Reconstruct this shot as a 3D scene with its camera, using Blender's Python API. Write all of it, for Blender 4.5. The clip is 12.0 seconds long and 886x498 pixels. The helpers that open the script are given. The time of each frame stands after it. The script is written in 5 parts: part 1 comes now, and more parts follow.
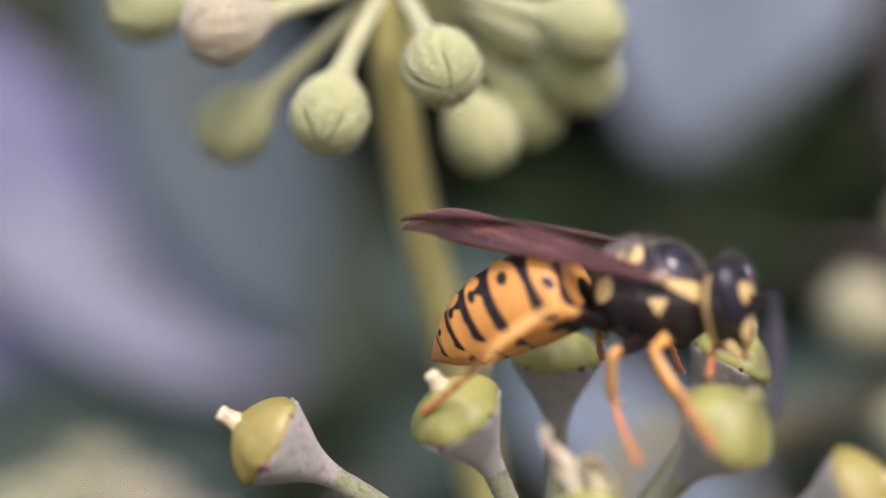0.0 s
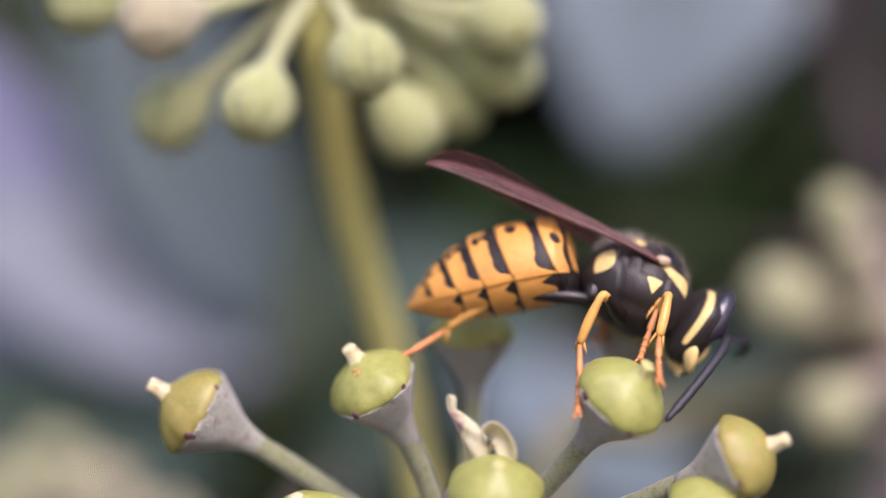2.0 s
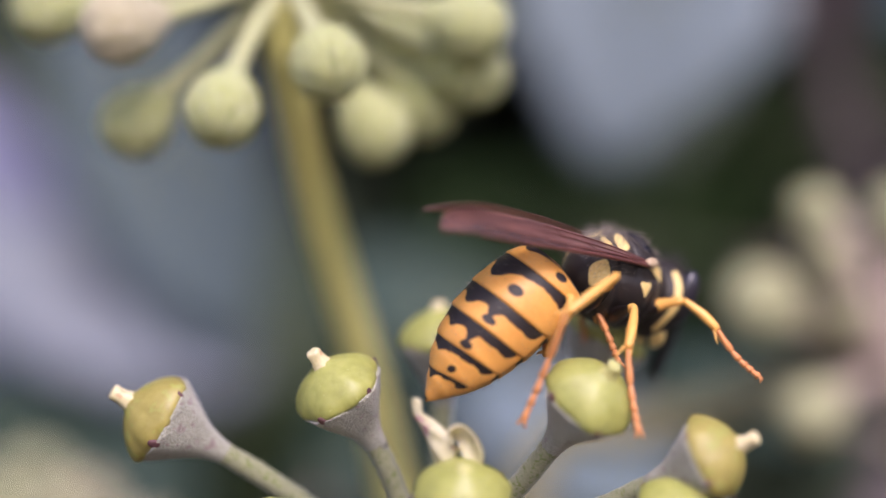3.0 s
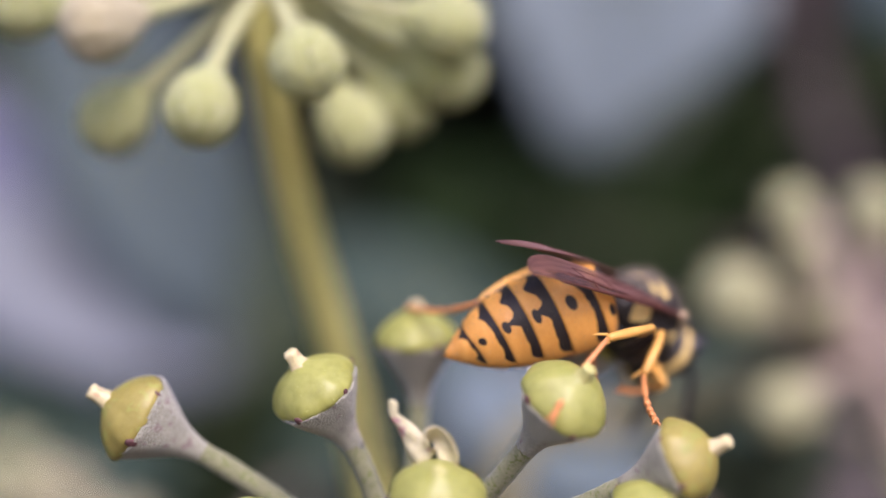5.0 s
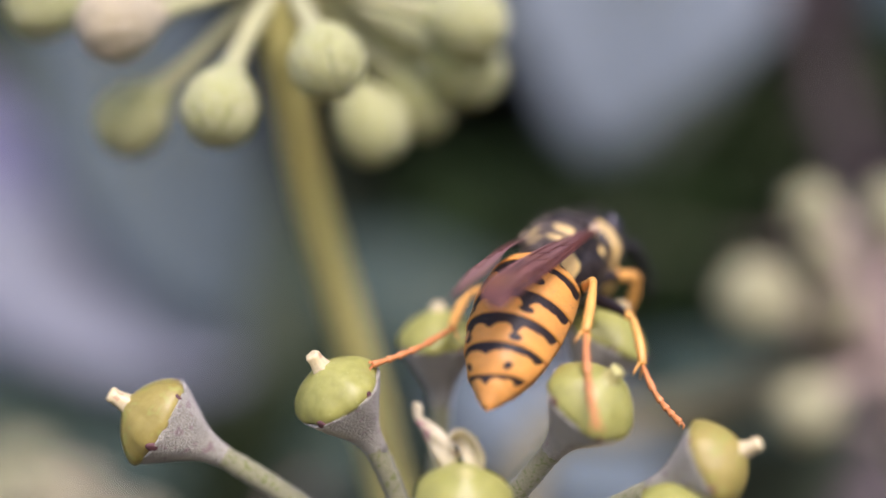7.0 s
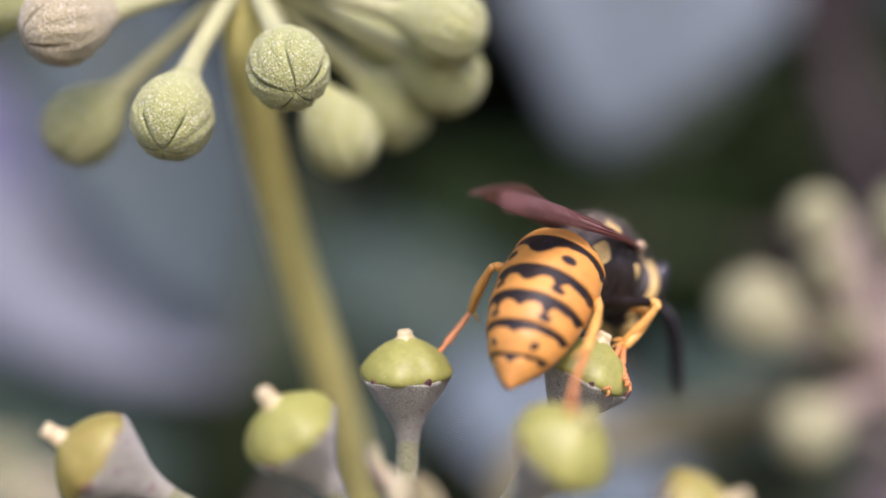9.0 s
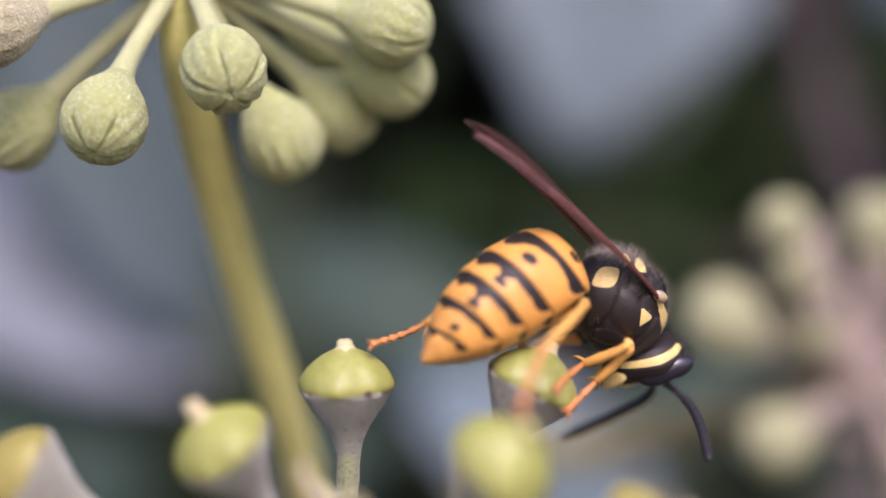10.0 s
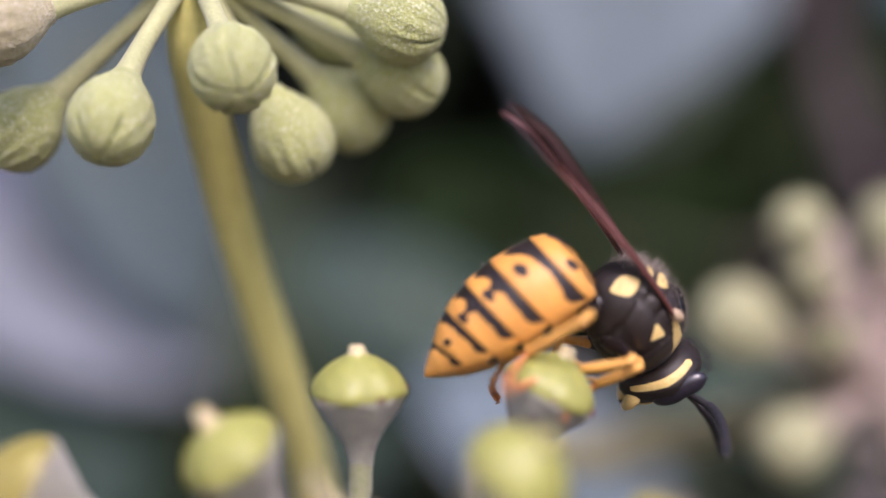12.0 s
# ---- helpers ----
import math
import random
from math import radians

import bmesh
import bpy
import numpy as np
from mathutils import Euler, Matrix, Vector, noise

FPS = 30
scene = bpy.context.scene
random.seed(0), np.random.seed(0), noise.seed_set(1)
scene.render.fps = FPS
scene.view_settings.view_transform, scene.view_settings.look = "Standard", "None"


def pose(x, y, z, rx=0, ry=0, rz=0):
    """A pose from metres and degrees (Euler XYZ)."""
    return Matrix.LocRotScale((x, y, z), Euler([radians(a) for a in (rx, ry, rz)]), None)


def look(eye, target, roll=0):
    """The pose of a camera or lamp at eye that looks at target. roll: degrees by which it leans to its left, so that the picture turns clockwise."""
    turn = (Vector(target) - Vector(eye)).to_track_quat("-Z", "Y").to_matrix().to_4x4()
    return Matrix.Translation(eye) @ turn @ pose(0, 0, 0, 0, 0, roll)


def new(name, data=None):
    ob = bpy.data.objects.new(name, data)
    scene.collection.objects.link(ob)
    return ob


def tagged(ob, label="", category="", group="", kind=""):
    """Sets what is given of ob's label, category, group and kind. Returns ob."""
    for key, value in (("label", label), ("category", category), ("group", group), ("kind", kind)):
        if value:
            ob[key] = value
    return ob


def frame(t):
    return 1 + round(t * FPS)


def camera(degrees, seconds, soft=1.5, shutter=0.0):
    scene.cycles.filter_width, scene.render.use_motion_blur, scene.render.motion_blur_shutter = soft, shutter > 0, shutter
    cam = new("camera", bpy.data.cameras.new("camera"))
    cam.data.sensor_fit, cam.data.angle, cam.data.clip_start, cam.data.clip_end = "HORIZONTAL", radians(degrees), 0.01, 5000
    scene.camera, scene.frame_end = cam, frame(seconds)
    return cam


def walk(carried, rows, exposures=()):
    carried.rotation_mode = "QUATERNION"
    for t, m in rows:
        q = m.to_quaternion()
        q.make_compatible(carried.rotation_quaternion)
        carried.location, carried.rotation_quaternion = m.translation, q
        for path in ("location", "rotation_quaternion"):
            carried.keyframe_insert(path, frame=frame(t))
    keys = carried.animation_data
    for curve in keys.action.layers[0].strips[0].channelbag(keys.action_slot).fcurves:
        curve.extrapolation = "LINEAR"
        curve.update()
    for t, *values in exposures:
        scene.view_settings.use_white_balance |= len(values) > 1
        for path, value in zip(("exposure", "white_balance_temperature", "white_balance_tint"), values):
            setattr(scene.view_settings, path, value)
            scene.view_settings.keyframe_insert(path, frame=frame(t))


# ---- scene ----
MM = 0.001
EYE = Vector((0.0, 0.0, 1.2))      # where the walk begins; every place below is in millimetres from here


def at(x, y, z):
    return EYE + Vector((x, y, z)) * MM


# ---- the camera and its walk ----
cam = camera(30.0, 12.0, soft=1.6)
cam.data.dof.use_dof = True
cam.data.dof.focus_distance = 0.0812
cam.data.dof.aperture_fstop = 9.5
cam.data.dof.aperture_blades = 0
PATH = [
    (0, -0, 0, 0, 0, -0, -0),
    (0.5, 1.4, -2.97, -1.16, -0.2, 0.47, -0.18),
    (1, 1.67, -4.26, -0.72, -0.52, -0.04, -0.26),
    (1.5, 2.91, -3.7, -0.75, -0.77, 0.06, -0.05),
    (2, 3.19, -5.12, -0.9, -0.7, -0.02, -0.12),
    (2.5, 3.7, -4.66, -0.84, -0.96, 0.04, -0.14),
    (2.7, 4.78, -3.82, -1.76, -0.74, 0.69, 0.48),
    (4.3, 3.78, -8.6, -0.75, -1.49, -0.52, 0.37),
    (4.5, 5.05, -7.46, -1.23, -1.69, -0.06, 0.23),
    (5, 4.7, -4.72, -0.64, -1.67, -0.08, 0.25),
    (5.5, 5.23, -4.48, -0.88, -1.3, 0.03, 0.26),
    (6, 4.86, -5.19, -0.94, -1.95, -0.05, 0.3),
    (6.5, 5.8, -4.85, -1.19, -1.1, 0.16, 0.38),
    (7, 3.81, -3.62, -0.68, -1.49, -0.03, 0.44),
    (7.2, 3.79, -4.05, -0.84, -1.19, -0.03, 0),
    (8.8, 6.28, 1.67, 0.71, -0.35, -0.37, 0.56),
    (9, 6.5, 2.95, 1.59, -0.85, -0.8, -0.15),
    (9.5, 6.04, 4.02, 1.39, -0.71, -0.61, -0.01),
    (10, 8.96, 5.76, 1.56, -1.16, -0.57, 0.01),
    (10.5, 7.09, 5.21, 1.33, -0.86, -0.52, -0.02),
    (11, 7.74, 4.39, 1.32, -0.82, -0.59, -0.02),
    (11.5, 8.3, 6.95, 2.3, -0.85, -1, -0.31),
    (12, 8.59, 7.66, 1.86, -0.96, -0.69, 0.02),
]
walk(cam, [(t, Matrix.Translation(EYE) @ pose(x * MM, y * MM, z * MM, 90 + pitch, roll, yaw))
           for t, x, y, z, yaw, pitch, roll in PATH],
     exposures=[(0.0, 0.49, 6160, 30), (12.0, 0.49, 6160, 30)])

# ---- sky and sun ----
world = bpy.data.worlds.new("overcast_sky")
scene.world = world
world.use_nodes = True
wn = world.node_tree
sky = wn.nodes.new("ShaderNodeTexSky")
sky.sky_type = "NISHITA"
sky.sun_disc = False
sky.sun_elevation, sky.sun_rotation = radians(46), radians(166)
sky.air_density, sky.dust_density = 1.2, 3.0
wn.nodes["Background"].inputs["Strength"].default_value = 0.138
wn.links.new(sky.outputs["Color"], wn.nodes["Background"].inputs["Color"])
sun = new("sun", bpy.data.lights.new("sun", "SUN"))
sun.data.energy, sun.data.angle, sun.data.color = 2.05, radians(25), (1.0, 0.95, 0.87)
sun.matrix_world = look((0.25, -0.95, 2.3), (0, 0.08, 1.2))


# ---- materials ----
def node(nt, kind, **values):
    n = nt.nodes.new(kind)
    for key, value in values.items():
        n.inputs[key.replace("_", " ")].default_value = value
    return n


def ramp(nt, fac, stops):
    n = nt.nodes.new("ShaderNodeValToRGB")
    el = n.color_ramp.elements
    while len(el) < len(stops):
        el.new(0.5)
    for e, (p, c) in zip(el, stops):
        e.position, e.color = p, (*c, 1)
    nt.links.new(fac, n.inputs["Fac"])
    return n.outputs["Color"]


def noise_at(nt, size_mm, detail=3.0, rough=0.6, coords="Object"):
    """A noise whose features are size_mm across."""
    tc = nt.nodes.new("ShaderNodeTexCoord")
    n = node(nt, "ShaderNodeTexNoise", Scale=1.0 / (size_mm * MM), Detail=detail, Roughness=rough)
    nt.links.new(tc.outputs[coords], n.inputs["Vector"])
    return n.outputs["Fac"]


def blend(nt, fac, a, b, mode="MIX"):
    m = nt.nodes.new("ShaderNodeMix")
    m.data_type, m.blend_type = "RGBA", mode
    for sock, v in ((m.inputs["Factor"], fac), (m.inputs[6], a), (m.inputs[7], b)):
        if isinstance(v, bpy.types.NodeSocket):
            nt.links.new(v, sock)
        else:
            sock.default_value = v if isinstance(v, float) else (*v, 1)
    return m.outputs[2]


def surface(name, low, high, fine=0.25, broad=1.6, rough=0.5, bump=0.3, depth=0.03, sss=0.0, speck=None, speck_size=0.3, speck_cut=0.62,
            coat=0.0, sheen=0.0, spec=0.5, mask=None, mask_colours=None, rough_mask=None):
    """Two scales of mottling, specks and fine relief. mask: a mesh attribute that switches to a second pair of colours."""
    m = bpy.data.materials.new(name)
    m.use_nodes = True
    nt = m.node_tree
    b = nt.nodes["Principled BSDF"]
    f, g = noise_at(nt, fine), noise_at(nt, broad, 2.0)
    mid = tuple((p + q) / 2 for p, q in zip(low, high))
    c1 = ramp(nt, f, [(0.3, low), (0.7, high)])
    c2 = ramp(nt, g, [(0.3, tuple(v * 0.78 for v in mid)), (0.7, tuple(min(1, v * 1.15) for v in mid))])
    col = blend(nt, 0.5, c1, c2)
    if speck:
        s = ramp(nt, noise_at(nt, speck_size, 2.0), [(speck_cut, (0, 0, 0)), (speck_cut + 0.06, (1, 1, 1))])
        col = blend(nt, s, col, speck)
    b.inputs["Roughness"].default_value = rough
    if mask:
        a = nt.nodes.new("ShaderNodeAttribute")
        a.attribute_name = mask
        k = ramp(nt, a.outputs["Fac"], [(0.47, (0, 0, 0)), (0.53, (1, 1, 1))])
        d = ramp(nt, f, [(0.3, mask_colours[0]), (0.7, mask_colours[1])])
        col = blend(nt, k, col, d)
        if rough_mask is not None:
            r = blend(nt, k, (rough,) * 3, (rough_mask,) * 3)
            nt.links.new(r, b.inputs["Roughness"])
    nt.links.new(col, b.inputs["Base Color"])
    bp = node(nt, "ShaderNodeBump", Strength=bump, Distance=depth * MM)
    nt.links.new(f, bp.inputs["Height"])
    nt.links.new(bp.outputs["Normal"], b.inputs["Normal"])
    b.inputs["Specular IOR Level"].default_value = spec
    b.inputs["Coat Weight"].default_value = coat
    b.inputs["Coat Roughness"].default_value = 0.12
    b.inputs["Sheen Weight"].default_value = sheen
    if sss:
        b.inputs["Subsurface Weight"].default_value = sss
        b.inputs["Subsurface Radius"].default_value = (1.0, 0.9, 0.4)
        b.inputs["Subsurface Scale"].default_value = 0.4 * MM
    return m


# The green disc's pale specks are painted sparkles of wet shine.
M_DISC = surface("green_nectar_disc", (0.31, 0.325, 0.075), (0.42, 0.42, 0.130), fine=0.35, broad=1.4, rough=0.40, bump=0.14, depth=0.05, sss=0.35, spec=0.45, speck=(0.44, 0.44, 0.16), speck_size=0.22, speck_cut=0.66)
M_DISC_AMBER = surface("amber_green_nectar_disc", (0.31, 0.262, 0.060), (0.41, 0.345, 0.105), fine=0.35, broad=1.2, rough=0.42, bump=0.14, depth=0.05, sss=0.35, spec=0.45, speck=(0.35, 0.34, 0.09), speck_size=0.9, speck_cut=0.54)
M_CUP = surface("woolly_grey_cup", (0.19, 0.19, 0.12), (0.54, 0.525, 0.45), fine=0.13, broad=0.8, rough=0.85, bump=1.0, depth=0.14, sheen=0.4, speck=(0.27, 0.205, 0.19), speck_size=0.55, speck_cut=0.60)
M_PEDICEL = surface("speckled_pedicel", (0.17, 0.19, 0.075), (0.34, 0.33, 0.22), fine=0.13, broad=0.7, rough=0.8, bump=0.9, depth=0.07, sheen=0.4, speck=(0.15, 0.18, 0.045), speck_size=0.24, speck_cut=0.55)
M_STYLE = surface("cream_style", (0.62, 0.52, 0.27), (0.80, 0.72, 0.46), fine=0.15, rough=0.5, bump=0.4, depth=0.04, sss=0.2, speck=(0.62, 0.42, 0.25), speck_size=0.6, speck_cut=0.62)
M_STYLE_GREEN = surface("pale_green_style", (0.44, 0.43, 0.14), (0.58, 0.55, 0.24), fine=0.15, rough=0.5, bump=0.4, depth=0.04, sss=0.2)
M_TOOTH = surface("dark_sepal_tooth", (0.07, 0.025, 0.03), (0.16, 0.07, 0.07), fine=0.12, rough=0.6, bump=0.5)
# The buds' dark seam green also paints in the shade of the furrows.
M_BUD = surface("pale_green_bud", (0.33, 0.37, 0.105), (0.62, 0.655, 0.27), fine=0.13, broad=1.3, rough=0.7, bump=1.0, depth=0.22, speck=(0.72, 0.74, 0.52), speck_size=0.14, speck_cut=0.56, sss=0.15, sheen=0.2, mask="seam", mask_colours=((0.12, 0.15, 0.035), (0.22, 0.25, 0.075)))
M_BUD_BROWN = surface("brownish_bud", (0.37, 0.33, 0.17), (0.60, 0.54, 0.34), fine=0.15, broad=1.5, rough=0.85, bump=1.0, depth=0.16, speck=(0.66, 0.60, 0.46), speck_size=0.22, speck_cut=0.56, sheen=0.35, mask="seam", mask_colours=((0.16, 0.14, 0.06), (0.26, 0.23, 0.10)))
M_BUD_FAR = surface("pinkish_green_bud", (0.29, 0.30, 0.14), (0.47, 0.455, 0.28), fine=0.3, broad=1.8, rough=0.8, bump=0.5, sheen=0.2, mask="seam", mask_colours=((0.21, 0.22, 0.09), (0.29, 0.30, 0.14)))
M_STALK = surface("olive_yellow_stalk", (0.49, 0.465, 0.12), (0.70, 0.66, 0.24), fine=0.3, broad=2.5, rough=0.6, bump=0.4, sheen=0.15, sss=0.1)
M_STALK_PALE = surface("pale_pedicel", (0.37, 0.385, 0.175), (0.55, 0.56, 0.30), fine=0.22, broad=1.6, rough=0.75, bump=0.6, sheen=0.3)
M_STALK_PINK = surface("pinkish_pedicel", (0.28, 0.21, 0.175), (0.42, 0.335, 0.28), fine=0.3, broad=2.0, rough=0.75, bump=0.5, sheen=0.2)
M_STALK_DARK = surface("olive_brown_stalk", (0.17, 0.155, 0.075), (0.28, 0.25, 0.13), fine=0.3, broad=2.0, rough=0.7, bump=0.5, sheen=0.1)
M_PETAL = surface("withered_petal", (0.52, 0.46, 0.27), (0.72, 0.67, 0.46), fine=0.2, broad=1.0, rough=0.6, bump=0.6, sss=0.2, speck=(0.48, 0.28, 0.27), speck_size=1.1, speck_cut=0.60)
M_BARK = surface("brown_ivy_bark", (0.066, 0.050, 0.055), (0.140, 0.108, 0.115), fine=0.8, broad=6.0, rough=0.85, bump=1.0, depth=0.4)
M_LEAF = surface("ivy_leaf_green", (0.036, 0.051, 0.030), (0.064, 0.082, 0.050), fine=1.5, broad=12.0, rough=0.5, bump=0.35, depth=0.15, spec=0.2)
# The sky's reflected sheen is painted into the base colour of these leaves.
M_LEAF_SKY_TINT = surface("ivy_leaf_sky_sheen_tint", (0.168, 0.212, 0.226), (0.268, 0.318, 0.332), fine=1.5, broad=9.0, rough=0.42, bump=0.35, depth=0.15, spec=0.8)
M_LEAF_PALE = surface("ivy_leaf_pale_sheen_tint", (0.150, 0.174, 0.208), (0.222, 0.250, 0.292), fine=1.5, broad=14.0, rough=0.6, bump=0.35, depth=0.15, spec=0.3)
M_LEAF_LILAC = surface("ivy_leaf_lilac_sheen_tint", (0.145, 0.152, 0.262), (0.212, 0.220, 0.360), fine=1.5, broad=14.0, rough=0.6, bump=0.35, depth=0.15, spec=0.3)
# Dimmer copies, with a weaker sky sheen painted into the colour.
M_LEAF_BLUE = surface("ivy_leaf_blue_sheen_tint", (0.098, 0.138, 0.160), (0.155, 0.205, 0.238), fine=1.5, broad=9.0, rough=0.42, bump=0.35, depth=0.15, spec=0.6)
M_LEAF_DULL = surface("ivy_leaf_dull_sheen_tint", (0.064, 0.096, 0.106), (0.112, 0.155, 0.170), fine=1.5, broad=9.0, rough=0.48, bump=0.35, depth=0.15, spec=0.45)
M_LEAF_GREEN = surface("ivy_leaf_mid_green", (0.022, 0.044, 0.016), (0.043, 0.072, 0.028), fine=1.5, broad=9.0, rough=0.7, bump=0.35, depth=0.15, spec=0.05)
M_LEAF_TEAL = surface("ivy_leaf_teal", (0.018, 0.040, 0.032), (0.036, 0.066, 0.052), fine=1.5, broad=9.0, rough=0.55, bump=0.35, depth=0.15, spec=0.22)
# Paler than the other veins: paints the highlight band along a curved leaf.
M_RIB_SHEEN = surface("midrib_sheen_tint", (0.17, 0.185, 0.21), (0.26, 0.275, 0.31), fine=1.0, rough=0.45, spec=0.7)
M_LEAF_VEIN = surface("leaf_vein", (0.12, 0.15, 0.08), (0.2, 0.22, 0.13), fine=1.0, rough=0.5)
M_SOIL = surface("leaf_litter_soil", (0.03, 0.022, 0.015), (0.09, 0.065, 0.045), fine=8.0, broad=120.0, rough=0.95, bump=1.0, depth=6.0)
BLACK = ((0.011, 0.007, 0.007), (0.023, 0.015, 0.014))
M_STRIPE = surface("yellow_and_black_cuticle", (0.76, 0.30, 0.046), (0.88, 0.445, 0.115), fine=0.10, broad=1.4, rough=0.42, bump=0.25, depth=0.02, sss=0.15, coat=0.0, spec=0.5, mask="band", mask_colours=BLACK, rough_mask=0.55)
M_THORAX = surface("black_cuticle_with_spots", (0.012, 0.009, 0.008), (0.030, 0.021, 0.018), fine=0.09, broad=0.7, rough=0.46, bump=0.5, depth=0.04, sheen=0.03, mask="band", mask_colours=((0.74, 0.50, 0.14), (0.86, 0.67, 0.30)))
M_TEGULA = surface("pale_brown_cuticle", (0.34, 0.20, 0.11), (0.62, 0.50, 0.34), fine=0.25, rough=0.35, bump=0.2, depth=0.02)
M_BLACK = surface("black_cuticle", BLACK[0], BLACK[1], fine=0.1, broad=0.8, rough=0.3, bump=0.4, depth=0.02)
M_EYE = surface("compound_eye", (0.014, 0.013, 0.020), (0.028, 0.024, 0.040), fine=0.05, rough=0.30, bump=0.15, depth=0.01, coat=0.25, spec=0.7)
M_LEG = surface("orange_leg", (0.76, 0.36, 0.07), (0.87, 0.50, 0.14), fine=0.12, broad=0.9, rough=0.35, bump=0.25, depth=0.02, sss=0.1, mask="band", mask_colours=BLACK)
M_TARSUS = surface("reddish_tarsus", (0.58, 0.19, 0.060), (0.76, 0.35, 0.125), fine=0.1, broad=0.6, rough=0.4, bump=0.3, depth=0.02)
M_SHIELD = surface("glossy_black_cuticle", (0.008, 0.008, 0.011), (0.014, 0.013, 0.018), fine=0.06, broad=1.0, rough=0.24, bump=0.15, depth=0.01, coat=0.25)
M_HAIR = surface("pale_hair", (0.16, 0.13, 0.11), (0.36, 0.30, 0.25), fine=0.3, rough=0.5)
M_HAIR_DARK = surface("dark_hair", (0.02, 0.018, 0.018), (0.07, 0.06, 0.06), fine=0.3, rough=0.5)
M_ANTENNA = surface("matt_black_antenna", (0.018, 0.017, 0.021), (0.04, 0.037, 0.045), fine=0.1, rough=0.5, bump=0.4, depth=0.02)


def wing_material():
    m = bpy.data.materials.new("smoky_wing_membrane")
    m.use_nodes = True
    nt = m.node_tree
    b = nt.nodes["Principled BSDF"]
    # streaks along the folds
    tc, mp = nt.nodes.new("ShaderNodeTexCoord"), nt.nodes.new("ShaderNodeMapping")
    mp.inputs["Scale"].default_value = (0.16, 1, 1)
    n = node(nt, "ShaderNodeTexNoise", Scale=1 / (0.45 * MM), Detail=5.0, Roughness=0.6)
    nt.links.new(tc.outputs["Object"], mp.inputs["Vector"])
    nt.links.new(mp.outputs["Vector"], n.inputs["Vector"])
    f = n.outputs["Fac"]
    nt.links.new(ramp(nt, f, [(0.28, (0.024, 0.009, 0.008)), (0.48, (0.098, 0.038, 0.029)), (0.72, (0.29, 0.118, 0.092))]), b.inputs["Base Color"])
    b.inputs["Roughness"].default_value = 0.36
    b.inputs["Alpha"].default_value = 0.62
    b.inputs["Coat Weight"].default_value = 0.4
    b.inputs["Coat Roughness"].default_value = 0.32
    b.inputs["Sheen Weight"].default_value = 1.0
    b.inputs["Sheen Roughness"].default_value = 0.45
    b.inputs["Sheen Tint"].default_value = (0.85, 0.48, 0.48, 1)
    bp = node(nt, "ShaderNodeBump", Strength=0.45, Distance=0.10 * MM)
    nt.links.new(f, bp.inputs["Height"])
    nt.links.new(bp.outputs["Normal"], b.inputs["Normal"])
    return m


M_WING = wing_material()
M_VEIN = surface("red_brown_wing_vein", (0.07, 0.024, 0.020), (0.17, 0.058, 0.046), fine=0.2, rough=0.3)


# ---- mesh helpers, all in millimetres ----
def part(name, bm, material, parent=None, label="", smooth=True, m=None):
    """Links a bmesh, modelled in millimetres, as one mesh object under a thing or a part."""
    bmesh.ops.recalc_face_normals(bm, faces=bm.faces)
    bmesh.ops.scale(bm, vec=(MM, MM, MM), verts=bm.verts)
    me = bpy.data.meshes.new(name)
    bm.to_mesh(me)
    bm.free()
    for x in material if isinstance(material, (list, tuple)) else [material]:
        me.materials.append(x)
    if smooth:
        me.polygons.foreach_set("use_smooth", [True] * len(me.polygons))
    ob = new(name, me)
    ob.parent = parent
    if m is not None:
        ob.matrix_basis = m
    return tagged(ob, label)


def again(name, ob, parent, m):
    """A further piece on the same mesh."""
    o = new(name, ob.data)
    o.parent = parent
    o.matrix_basis = m
    return o


def thing(name, place, label, category, group="", kind=""):
    e = new(name)
    e.location = place
    e.empty_display_size = 0.002
    return tagged(e, label, category, group, kind)


def frame_to(place, axis, spin=0.0):
    """The pose at place (mm) whose z looks along axis."""
    q = Vector(axis).normalized().to_track_quat("Z", "Y").to_matrix().to_4x4()
    return Matrix.Translation(Vector(place) * MM) @ q @ Matrix.Rotation(spin, 4, "Z")


def lathe(rings, n=24, shape=None, cap=True):
    """A body of revolution about z from (radius, z) pairs. shape(angle, index) scales the radius."""
    bm = bmesh.new()
    loops = []
    for i, (r, z) in enumerate(rings):
        loop = []
        for k in range(n):
            a = 2 * math.pi * k / n
            s = shape(a, i) if shape else 1.0
            loop.append(bm.verts.new((r * s * math.cos(a), r * s * math.sin(a), z)))
        loops.append(loop)
    for p, q in zip(loops, loops[1:]):
        for k in range(n):
            bm.faces.new((p[k], p[(k + 1) % n], q[(k + 1) % n], q[k]))
    if cap:
        bm.faces.new(loops[0][::-1])
        bm.faces.new(loops[-1])
    return bm


